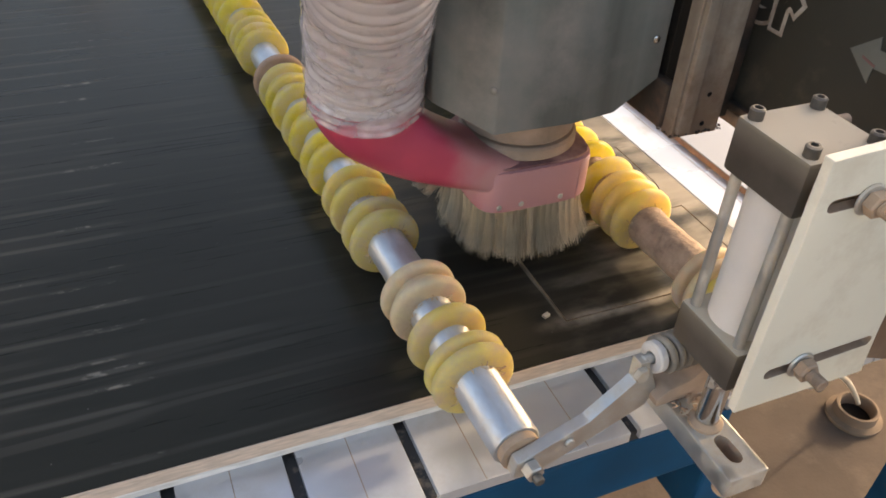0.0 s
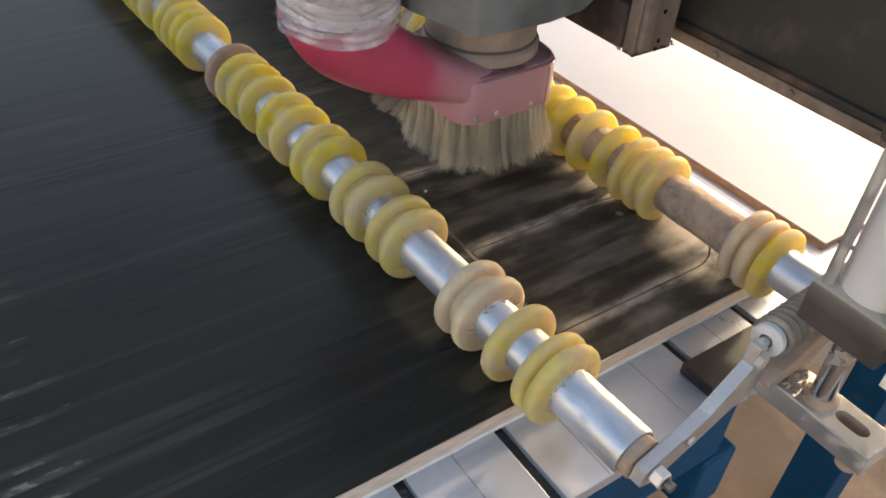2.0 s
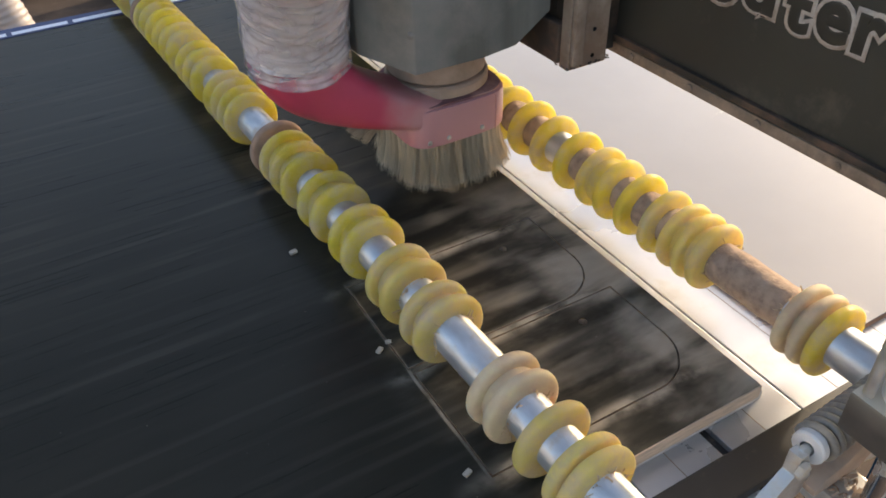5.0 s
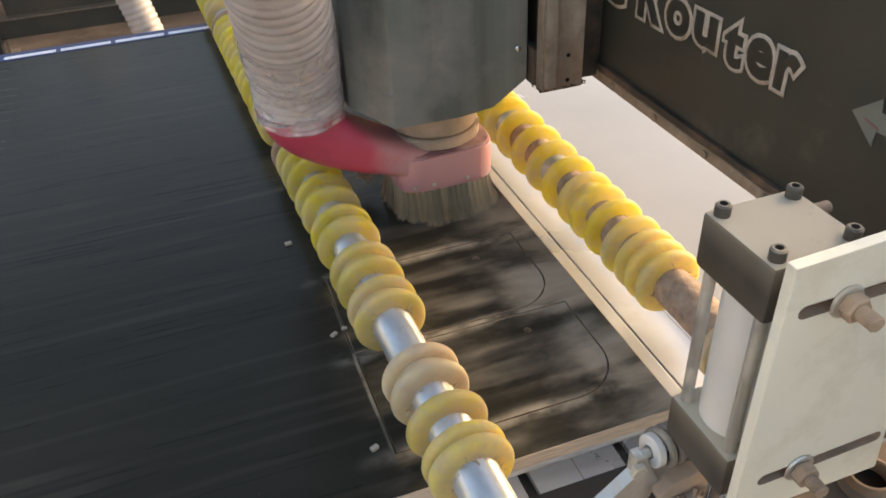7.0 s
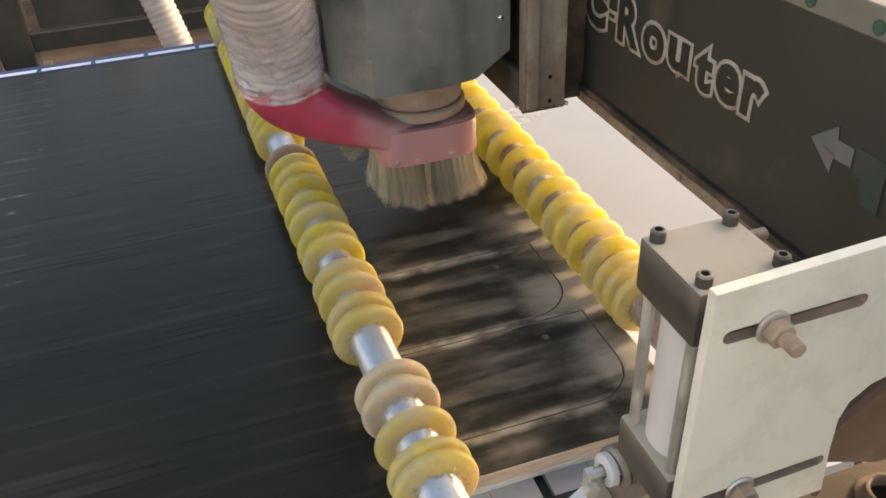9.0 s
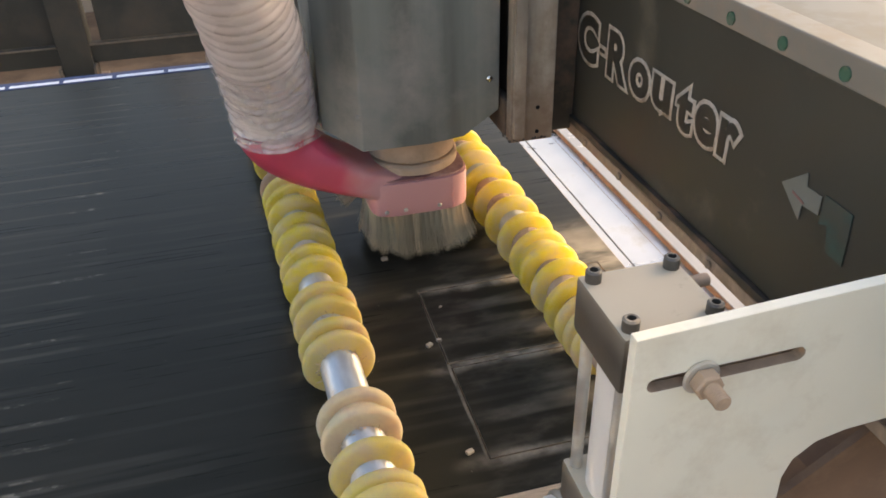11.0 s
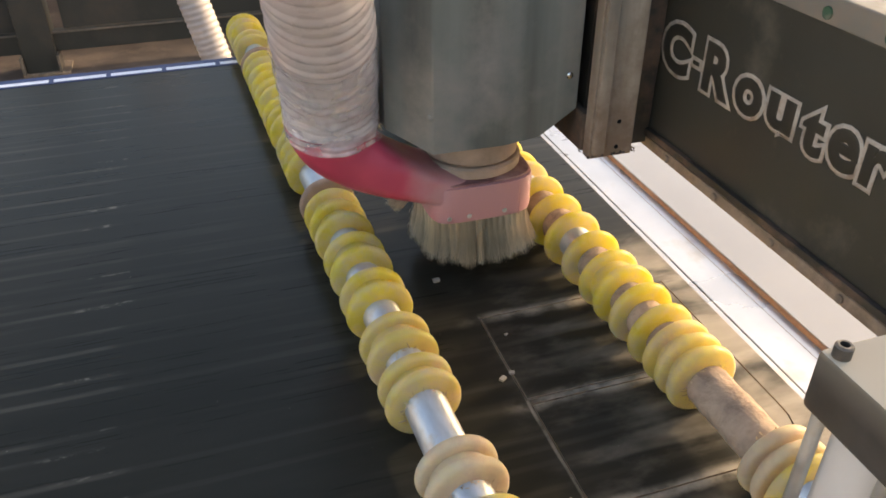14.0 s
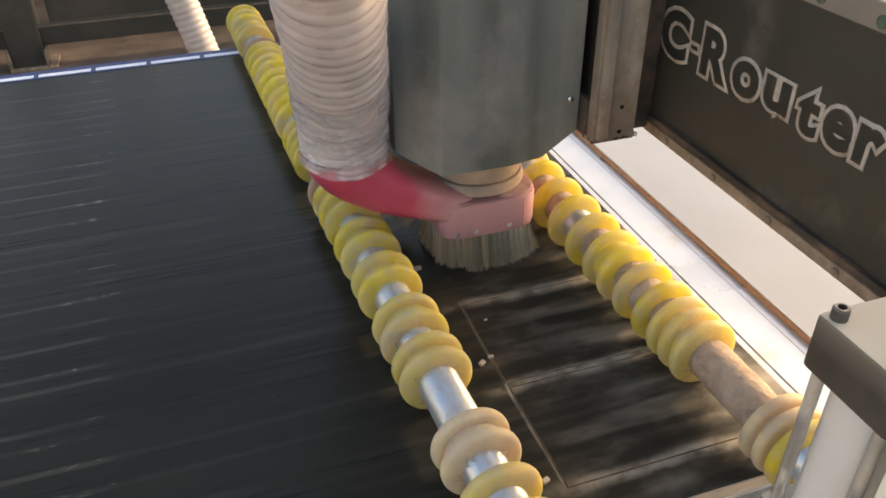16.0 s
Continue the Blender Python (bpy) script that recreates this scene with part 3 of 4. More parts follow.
def ring_cut(points, w, z0, z1):
    """A groove of width w along a closed outline."""
    own = bmesh.new()
    k = len(points)
    rows = []
    for i in range(k):
        p, a, b = (Vector(points[j % k]) for j in (i, i - 1, i + 1))
        d0, d1 = (p - a).normalized(), (b - p).normalized()
        n0, n1 = Vector((-d0.y, d0.x)), Vector((-d1.y, d1.x))
        n = (n0 + n1).normalized()
        s = w / 2 / max(0.4, n.dot(n0))
        q, r = p + n * s, p - n * s
        rows.append([own.verts.new(v) for v in ((*q, z0), (*r, z0), (*r, z1), (*q, z1))])
    for i in range(k):
        a, b = rows[i], rows[(i + 1) % k]
        for j in range(4):
            own.faces.new((a[j], b[j], b[(j + 1) % 4], a[(j + 1) % 4]))
    return own


def cut_outline(x0, x1, y0, y1, r=0.05):
    pts = [(x0, y0), (x0, y1), (x1, y1)]
    for i in range(9):
        a = math.pi / 2 * i / 8
        pts.append((x1 - r + r * math.cos(a), y0 + r - r * math.sin(a)))
    return pts


def build_sheet():
    sheet = thing("board_sheet", "black film-faced board with two cut outlines and sawdust streaks", "board")
    body = part("film_face", box((-2.17, -0.170, BOARD_Z - 0.0155), (0.2655, 1.066, BOARD_Z)), [M["film"], M["groove"]], sheet, "black film face, dusty and with painted glare at the cut corner")
    tool = ring_cut(cut_outline(0.0145, 0.2395, -0.128, 0.0), 0.0017, BOARD_Z - 0.008, BOARD_Z + 0.01)
    tool2 = ring_cut(cut_outline(0.0125, 0.2385, 0.0075, 0.1395), 0.0017, BOARD_Z - 0.008, BOARD_Z + 0.01)
    cut(body, tool)
    cut(body, tool2)
    for x, y in ((0.1845, -0.0262), (0.1825, 0.108)):
        cut(body, rod((x, y, BOARD_Z - 0.012), (x, y, BOARD_Z + 0.01), 0.0042, 20))
    # raw core shows on the sawn edges
    part("front_edge", box((-2.17, -0.1712, BOARD_Z - 0.0152), (0.2660, -0.1702, BOARD_Z - 0.0009)), M["core"], sheet, "raw chipboard edge")
    part("side_edge", box((0.2657, -0.1712, BOARD_Z - 0.0152), (0.2667, 1.066, BOARD_Z - 0.0009)), M["core"], sheet, "raw chipboard edge")
    part("edge_print", box((-2.17, 1.026, BOARD_Z + 0.0002), (0.2655, 1.066, BOARD_Z + 0.0008)), M["tape_blue"], sheet, "navy printed margin with white dashes")
    for i in range(18):
        x = 0.1015 - i * 0.0993
        part("dash", box((x - 0.0950, 1.0325, BOARD_Z + 0.0009), (x - 0.0043, 1.0465, BOARD_Z + 0.0013)), M["tape_white"], sheet)
    low = thing("spoilboard", "pale fibreboard spoilboard under the black board", "board")
    part("slab", box((-2.16, -0.1675, TABLE_Z), (0.2765, 1.045, BOARD_Z - 0.0156), 0.0008), M["spoil"], low)
    white = thing("white_panel", "white laminated panel with brown edges lying on the table", "panel")
    out = [(0.361, -0.158), (1.75, -0.158), (1.75, 1.10), (0.357, 1.10)]
    part("core", prism(out, TABLE_Z, TABLE_Z + 0.0070), M["brown_edge"], white, "brown fibreboard core")
    part("face", prism([(x + (0.001 if x < 1 else -0.001), y) for x, y in out], TABLE_Z + 0.0071, TABLE_Z + 0.0085), M["white_face"], white, "white laminate face with dust")


def build_chips():
    spots = [(-0.001, -0.116, 20, 1.0), (0.001, 0.041, 35, 1.0), (0.013, 0.047, -15, 0.8), (-0.0115, 0.221, 5, 1.15), (0.03, 0.105, 25, 0.5)]
    for x, y, a, s in spots:
        bm = box((-0.0042 * s, -0.0027 * s, 0), (0.0042 * s, 0.0027 * s, 0.0035 * s), 0.0006 * s)
        ob = link("offcut_chip", bm, M["wood_chip"])
        ob.matrix_world = pose(x, y, BOARD_Z, 0, 0, a) @ Matrix.Diagonal((0.85, 0.85, 0.85, 1))
        tagged(ob, "small pale offcut chip lying on the black board", "wood chip", "chips on the board")


# ---- rollers ----
def wheel(ys, r, bore):
    """A polyurethane wheel with one rounded flange at each of ys and a thinner hub between."""
    w = 0.0060
    prof = [(bore, ys[0] - w - 0.0008)]
    for i, y in enumerate(ys):
        prof += [(r * 0.74, y - w), (r * 0.90, y - w * 0.93), (r * 0.97, y - w * 0.70), (r, y - w * 0.30), (r, y + w * 0.30), (r * 0.97, y + w * 0.70), (r * 0.90, y + w * 0.93), (r * 0.80, y + w)]
        if i + 1 < len(ys) and ys[i + 1] - y > 2 * w + 0.002:
            prof += [(r * 0.75, y + w + 0.001), (r * 0.75, ys[i + 1] - w - 0.001)]
    prof[-1] = (r * 0.74, prof[-1][1])
    prof.append((bore, ys[-1] + w + 0.0008))
    return lathe(prof, pose(0, 0, 0, -90), 40)


def fringe(y):
    """A ring of thin curled shavings round the shaft."""
    rng = random.Random(int(y * 1000) + 50)
    bm = bmesh.new()
    for _ in range(46):
        a, ln, w = rng.random() * 6.283, rng.uniform(0.002, 0.0065), rng.uniform(0.0003, 0.0007)
        m = pose(0, y, 0, 0, math.degrees(a), 0) @ pose(0.0205, 0, 0, rng.uniform(-70, 70), rng.uniform(-50, 50), rng.uniform(-70, 70))
        rows = [[bm.verts.new(m @ Vector((ln * t * t * 0.8, -ln * t, q * w))) for q in (-1, 1)] for t in (0, 0.4, 0.75, 1.0)]
        for r0, r1 in zip(rows, rows[1:]):
            bm.faces.new((r0[0], r0[1], r1[1], r1[0]))
    return bm


def build_roller(name, axis_x, groups, shaft_mats, label, turn):
    roll = thing(name, label, "press roller", "press rollers")
    if axis_x < 0.1:
        MOVING.append((roll, pose(axis_x, 0, 0.8857, 0, 0, turn)))
    shaft = part("shaft", lathe([(0, -0.268), (0.0184, -0.268), (0.0196, -0.266), (0.0196, 1.128), (0, 1.128)], pose(0, 0, 0, -90), 36), shaft_mats[0], roll, shaft_mats[1], True)
    part("end_bush", lathe([(0, -0.2755), (0.0165, -0.2755), (0.0165, -0.2682), (0, -0.2682)], pose(0, 0, 0, -90), 30), M["rusty"], shaft, "rust-brown end bush", True)
    for a, b in shaft_mats[2]:
        k = max(6, int((b - a) / 0.004))
        bm = lathe([(0.0197 if i in (0, k) else 0.0206, a + (b - a) * i / k) for i in range(k + 1)], pose(0, 0, 0, -90), 40)
        for v in bm.verts:
            if a + 0.001 < v.co.y < b - 0.001:
                d = Vector((v.co.x, 0, v.co.z)).normalized()
                v.co += d * (0.0011 * noise.noise(v.co * 55) + 0.0006 * noise.noise(v.co * 170) + 0.0007 * max(0.0, d.z))
        part("dust_sleeve", bm, M["dusty_shaft"], shaft, "caked sawdust on the shaft", True, 80)
    for y in shaft_mats[3]:
        part("shaving_fringe", fringe(y), M["shaving"], shaft, "curled wood shavings at a wheel")
    for ys, key in groups:
        part("wheel", wheel(ys, 0.0358, 0.0195), M[key], shaft, {"yellow": "", "yellow_dusty": "dusty yellow wheel", "beige": "sawdust-coated wheel", "brown_disc": "brown dusty ring"}[key], True, 50)
    return roll, shaft


def build_rollers():
    near = [((-0.195, -0.1805), "yellow_dusty"), ((-0.145,), "yellow_dusty"), ((-0.106, -0.083), "beige"), ((0.001, 0.024), "yellow_dusty"),
            ((0.061, 0.088), "yellow_dusty"), ((0.141, 0.168), "yellow"), ((0.213, 0.244), "yellow"), ((0.289, 0.320, 0.350), "yellow"), ((0.378,), "brown_disc"),
            ((0.468, 0.492, 0.518, 0.545), "yellow"), ((0.60, 0.632, 0.665), "yellow"), ((0.71, 0.745, 0.78, 0.815), "yellow"), ((0.85, 0.88), "yellow"), ((0.90,), "brown_disc"),
            ((0.975, 1.005), "yellow_dusty"), ((1.05, 1.08, 1.11), "yellow")]
    far = [((-0.186, ), "yellow"), ((-0.170, -0.154), "beige"), ((-0.049, -0.029, -0.009), "yellow_dusty"), ((0.019,), "yellow"), ((0.056,), "yellow"),
           ((0.090, 0.121), "yellow"), ((0.162,), "yellow"), ((0.207,), "yellow"), ((0.252,), "yellow"), ((0.30,), "yellow"), ((0.345, 0.375), "yellow"),
           ((0.425,), "yellow"), ((0.47,), "yellow"), ((0.52, 0.55), "yellow"), ((0.62, 0.66, 0.70), "yellow"), ((0.78, 0.82), "yellow"), ((0.90, 0.94, 0.98), "yellow"), ((1.06, 1.1), "yellow")]
    a = build_roller("press_roller", -0.0232, near, (M["shaft"], "scuffed bright steel shaft", [(0.386, 0.40)], (-0.0078, -0.1148, 0.0515, -0.2030)),
                     "steel press roller with yellow polyurethane wheels on the board", 2.1)
    sleeves = [(-0.142, -0.056), (-0.002, 0.013), (0.026, 0.050), (0.063, 0.083), (0.128, 0.156), (0.214, 0.246), (0.259, 0.293), (0.383, 0.418), (0.56, 0.612)]
    b = build_roller("press_roller", 0.2440, far, (M["shaft"], "steel shaft caked with sawdust", sleeves, (-0.0575, -0.1415)),
                     "dust-caked press roller with glowing yellow wheels", 0.0)
    for (roll, shaft), sgn, px in ((a, 1, 0.104), (b, -1, -0.126)):
        # lever arm from the roller's end up to the pivot and the spring hook, in the roller's own space
        out = [(-0.012 * sgn, -0.009), (0.004 * sgn, -0.014), (px * 0.55, 0.008), (px * 0.92, 0.024), (px * 0.98, 0.040), (px * 0.85, 0.072), (px * 0.78, 0.072), (px * 0.78, 0.054), (px * 0.70, 0.047),
               (px * 0.45, 0.026), (0.0, 0.009), (-0.010 * sgn, 0.006)]
        part("lever_arm", prism(out, -0.2865, -0.2765, "y", 0.0008), M["zinc"], roll, "zinc-plated lever arm")
        part("axle_nut", rod((0, -0.2965, 0), (0, -0.2868, 0), 0.0075, 6), M["zinc"], roll)
        part("axle_end", rod((0, -0.303, 0), (0, -0.2967, 0), 0.004, 16), M["black"], roll, "", True)
        part("rivet", rod((px * 0.30, -0.2895, 0.012), (px * 0.30, -0.2867, 0.012), 0.004, 16), M["zinc"], roll, "", True)
    roll = a[0]
    s0, s1 = Vector((0.0935, -0.2815, 0.0690)), Vector((0.196, -0.2765, 0.063))
    part("spring_seat", lathe([(0.0050, 0), (0.0106, 0), (0.0119, 0.0012), (0.0119, 0.006), (0.0050, 0.006), (0.0050, 0)], between(s0, s1), 28), M["tube"], roll, "white plastic spring seat", True)
    coil, m = [], between(s0, s1)
    for i in range(13 * 16 + 1):
        t = i / 16
        coil.append(m @ Vector((0.0122 * math.cos(2 * math.pi * t), 0.0122 * math.sin(2 * math.pi * t), 0.0080 + 0.0072 * t)))
    part("coil_spring", pipe(coil, 0.0029, 10), M["spring"], roll, "grey coil spring", True, 80)
    part("spring_bolt", rod(tuple(s0 - (s1 - s0).normalized() * 0.008), tuple(s1), 0.0038, 14), M["zinc"], roll, "", True)
    part("hook_nut", rod((0.081, -0.292, 0.064), (0.081, -0.2868, 0.064), 0.0065, 6), M["zinc"], roll)
    return a[1], b[1]


# ---- cylinder and its bracket ----
def build_cylinder():
    cyl = thing("pneumatic_cylinder", "white pneumatic cylinder with dark dusty end caps", "cylinder")
    MOVING.append((cyl, Matrix()))
    x, y, h = 0.1115, -0.3155, 0.0285
    part("end_cap", box((x - h, y - h, 1.118), (x + h, y + h, 1.1525), 0.003), M["cap"], cyl, "dark end cap with a dusty top", True)
    part("end_cap", box((x - h, y - h, 0.985), (x + h, y + h, 1.017), 0.003), M["cap"], cyl, "dark end cap with a dusty top", True)
    part("barrel", rod((x, y, 1.0165), (x, y, 1.1185), 0.0232, 40), M["tube"], cyl, "white cylinder barrel", True)
    for dx in (-0.0222, 0.0222):
        for dy in (-0.0212, 0.0212):
            part("tie_rod", rod((x + dx, y + dy, 1.0165), (x + dx, y + dy, 1.1185), 0.0036, 14), M["zinc"], cyl, "", True)
            cap_screw(cyl, (x + dx, y + dy, 1.1524))
    part("piston_rod", rod((x, y, 0.908), (x, y, 0.9855), 0.0085, 28), M["chrome"], cyl, "polished steel piston rod", True)
    part("rod_collar", lathe([(0, 0), (0.0125, 0), (0.0125, 0.005), (0.009, 0.008), (0, 0.008)], pose(x, y, 0.9125), 28), M["rusty"], cyl, "", True)
    # cross block under the rod
    blk = part("cross_block", box((0.095, -0.365, 0.896), (0.128, -0.268, 0.915), 0.0015), [M["zinc"], M["rusty"]], cyl, "dusty steel cross block with a slot")
    slot = [(0.1115 + 0.006 * math.cos(a), (-0.347 if i > 8 else -0.336) + 0.007 * math.sin(a)) for i, a in ((j, math.pi * (j if j <= 8 else j - 1) / 8) for j in range(18))]
    cut(blk, prism(slot, 0.88, 0.93))
    lug = [(0.085, 0.9152), (0.130, 0.9152), (0.150, 0.938), (0.140, 0.953), (0.124, 0.946), (0.112, 0.934), (0.094, 0.930), (0.084, 0.922)]
    part("clevis_lug", prism(lug, -0.292, -0.272, "y", 0.002), M["nose"], cyl, "brown dusty clevis lug", True)
    part("block_pin", rod((0.108, -0.352, 0.884), (0.108, -0.352, 0.893), 0.008, 20), M["rusty"], cyl, "", True)
    part("shavings", shavings((0.108, -0.295, 0.913), 60), M["dusty_shaft"], cyl, "heap of wood shavings")
    part("air_fitting", rod((0.1405, -0.302, 1.146), (0.152, -0.302, 1.146), 0.0036, 16), M["rusty"], cyl, "", True)
    return cyl


def shavings(at, k):
    rng = random.Random(4)
    bm = bmesh.new()
    for _ in range(k):
        r, a = 0.012 * math.sqrt(rng.random()), rng.random() * 6.283
        s = rng.uniform(0.0012, 0.003)
        m = pose(at[0] + r * math.cos(a), at[1] + r * math.sin(a) * 1.4, at[2] + rng.random() * 0.007, rng.random() * 360, rng.random() * 360, rng.random() * 360)
        q = [bm.verts.new(m @ Vector(v)) for v in ((-s, -s / 2, 0), (s, -s / 2, 0.0004), (s, s / 2, 0), (-s, s / 2, 0.0005), (0, 0, s * 0.5))]
        for i in range(4):
            bm.faces.new((q[i], q[(i + 1) % 4], q[4]))
        bm.faces.new(q[3::-1])
    return bm


def stud(parent, x, z, y0):
    nut = part("stud_nut", rod((x, y0 - 0.0095, z), (x, y0 - 0.002, z), 0.0076, 6), M["rusty"], parent, "rust-brown stud nut")
    part("washer", rod((x, y0 - 0.002, z), (x, y0 + 0.0002, z), 0.0098, 28), M["zinc"], nut, "", True)
    prof = [(0, 0)]
    for i in range(7):
        prof += [(0.0038, i * 0.0015 + 0.0002), (0.0044, i * 0.0015 + 0.0009)]
    prof += [(0.0038, 0.0108), (0, 0.0111)]
    part("thread", lathe(prof, between((x, y0 - 0.0093, z), (x, y0 - 0.05, z)), 18), M["rusty"], nut, "dusty threaded stud")


def build_bracket():
    br = thing("bracket_plate", "cream steel bracket plate with two adjusting slots", "bracket")
    MOVING.append((br, Matrix()))
    out = [(0.0815, 0.981), (0.187, 0.981), (0.183, 1.02), (0.182, 1.044), (0.186, 1.057), (0.198, 1.067), (0.215, 1.071), (0.25, 1.073), (0.50, 1.076), (0.50, 1.179), (0.20, 1.168), (0.0815, 1.1625)]
    pl = part("plate", prism(out, -0.357, -0.3505, "y", 0.0007), [M["plate"], M["rusty"]], br)
    for x0, x1, z0, z1 in ((0.094, 0.170, 1.1335, 1.1345), (0.099, 0.176, 1.0095, 1.0125)):
        pts = []
        for i in range(9):
            a = math.pi / 2 + math.pi * i / 8
            pts.append((x0 + 0.0042 * math.cos(a), z0 + 0.0042 * math.sin(a)))
        for i in range(9):
            a = -math.pi / 2 + math.pi * i / 8
            pts.append((x1 + 0.0042 * math.cos(a), z1 + 0.0042 * math.sin(a)))
        cut(pl, prism(pts, -0.38, -0.33, "y"))
    part("slot_backing", box((0.088, -0.3485, 1.126), (0.18, -0.3455, 1.142)), M["rusty"], br)
    part("slot_backing", box((0.09, -0.3485, 1.002), (0.182, -0.3455, 1.021)), M["rusty"], br)
    stud(br, 0.1175, 1.1335, -0.357)
    stud(br, 0.122, 1.0105, -0.357)
    side = [(0.225, 0.943), (0.313, 1.0115), (0.56, 1.035), (0.56, 0.905), (0.30, 0.905), (0.25, 0.925)]
    sp = part("side_plate", prism(side, -0.306, -0.300, "y", 0.0008), M["side"], br, "brown dusty steel side plate")
    # added backing: keeps the arch dark where the pale table would show
    part("gusset", prism([(0.252, 0.936), (0.345, 0.936), (0.345, 0.998), (0.300, 0.980), (0.262, 0.964)], -0.2985, -0.276, "y", 0.001), M["side"], br, "brown dusty backing added to darken the arch behind the side plate")
    part("bolt", rod((0.318, -0.309, 0.993), (0.318, -0.3062, 0.993), 0.006, 16), M["rusty"], sp)
    line = bezier((0.130, -0.344, 0.998), (0.16, -0.335, 0.90), (0.75, 0.02, 0.50), (1.165, 0.155, 0.03), 40)
    part("air_line", pipe(line, 0.0055, 14), M["strap"], br, "white plastic air line", True)
    return br


# ---- gantry ----
def text_mesh(body, size, grow, depth):
    cu = bpy.data.curves.new("lettering", "FONT")
    cu.body, cu.size, cu.bevel_depth, cu.extrude, cu.space_character = body, size, grow, depth, 1.06
    cu.bevel_resolution = 2
    cu.resolution_u = 4
    ob = new("lettering", cu)
    bpy.context.view_layer.update()
    me = bpy.data.meshes.new_from_object(ob.evaluated_get(bpy.context.evaluated_depsgraph_get()))
    bpy.data.objects.remove(ob)
    bpy.data.curves.remove(cu)
    return me


def build_gantry():
    g = thing("gantry_beam", "dark green-grey steel gantry beam with worn outlined lettering", "gantry")
    MOVING.append((g, Matrix()))
    X = 0.288
    part("beam", box((X, -0.52, 1.022), (0.345, 1.52, 1.206), 0.002), M["gantry"], g, "dark green-grey enamelled box beam")
    part("ledge", box((X - 0.004, -0.50, 1.0095), (0.345, 1.5, 1.0215), 0.0015), M["ledge"], g, "brown dusty steel ledge")
    part("ledge_lip", box((X - 0.006, -0.50, 1.024), (X - 0.0005, 1.5, 1.031), 0.001), M["slide_dark"], g)
    for i in range(24):
        y = -0.46 + i * 0.085
        part("ledge_bolt", rod((X - 0.007, y, 1.0157), (X - 0.0042, y, 1.0157), 0.0042, 12), M["ledge"], g, "", True)
    part("rail", box((X - 0.003, -0.50, 1.2062), (X + 0.020, 1.5, 1.227), 0.0015), M["rail"], g, "pale dusty steel rail strip")
    for i in range(30):
        y = -0.4652 + i * 0.0623
        part("rail_plug", rod((X - 0.0038, y, 1.2140), (X - 0.0031, y, 1.2140), 0.0050, 16), M["green"], g, "green plastic rail plug", True)
    part("top_cover", box((X + 0.021, -0.50, 1.2062), (0.40, 1.5, 1.224), 0.002), M["top"], g, "grey steel top cover")
    # lettering: dark letters on a larger pale foil, reading along -y: letter, far and near end, foot and head of the foil
    rows = (("N", 0.2485, 0.1990, 1.1005, 1.1530), ("C", 0.1830, 0.1270, 1.0980, 1.1550), ("R", 0.1105, 0.0570, 1.0995, 1.1540), ("o", 0.0612, 0.0150, 1.1005, 1.1420),
            ("u", 0.0165, -0.0250, 1.1015, 1.1410), ("t", -0.0275, -0.0610, 1.1010, 1.1500), ("e", -0.0580, -0.0980, 1.1030, 1.1445), ("r", -0.0940, -0.1285, 1.1035, 1.1435))
    for i, (ch, y0, y1, z0, z1) in enumerate(rows):
        me = text_mesh(ch, 0.058, 0.0062, 0.0)
        lo = Vector([min(v.co[k] for v in me.vertices) for k in range(3)])
        hi = Vector([max(v.co[k] for v in me.vertices) for k in range(3)])
        bpy.data.meshes.remove(me)
        kx, ky = (y0 - y1) / (hi.x - lo.x), (z1 - z0) / (hi.y - lo.y)
        for name, grow, d, key in (("letter_foil", 0.0062, 0.0004 + 0.00015 * (i % 2), "foil"), ("letter_face", 0.0031, 0.0009, "letter")):
            me = text_mesh(ch, 0.058, grow, 0.0)
            me.materials.append(M[key])
            ob = new(name, me)
            ob.parent = g
            ob.matrix_local = pose(X - 0.0006, y0, z0, 90, 0, -90) @ Matrix.Diagonal((kx, ky, d / grow, 1)) @ Matrix.Translation((-lo.x, -lo.y, 0))
            ob["label"] = "worn pale foil round the letter" if key == "foil" else "dark letter " + ch
    part("letter_foil", prism([(0.1285, 1.1180), (0.1095, 1.1180), (0.1095, 1.1290), (0.1285, 1.1290)], X - 0.0009, X - 0.0003, "x"), M["foil"], g, "worn pale foil of the hyphen")
    part("letter_face", prism([(0.1245, 1.1218), (0.1145, 1.1218), (0.1145, 1.1255), (0.1245, 1.1255)], X - 0.0014, X - 0.0010, "x"), M["letter"], g, "dark hyphen")
    arrow = [(-0.180, 1.1225), (-0.2030, 1.1405), (-0.2050, 1.1310), (-0.2205, 1.1310), (-0.2210, 1.1175), (-0.2045, 1.1165), (-0.2040, 1.1045)]
    part("arrow_sticker", prism(arrow, X - 0.0012, X - 0.0004, "x"), M["sticker"], g, "faded grey arrow sticker")
    part("arrow_mark", prism([(-0.193, 1.1225), (-0.206, 1.1195), (-0.206, 1.1175), (-0.193, 1.1205)], X - 0.0016, X - 0.0013, "x"), M["red"], g)
    part("sticker", prism([(-0.224, 1.134), (-0.250, 1.133), (-0.252, 1.096), (-0.236, 1.097), (-0.231, 1.115), (-0.223, 1.112)], X - 0.0012, X - 0.0004, "x"), M["teal"], g, "scuffed teal sticker")
    return g


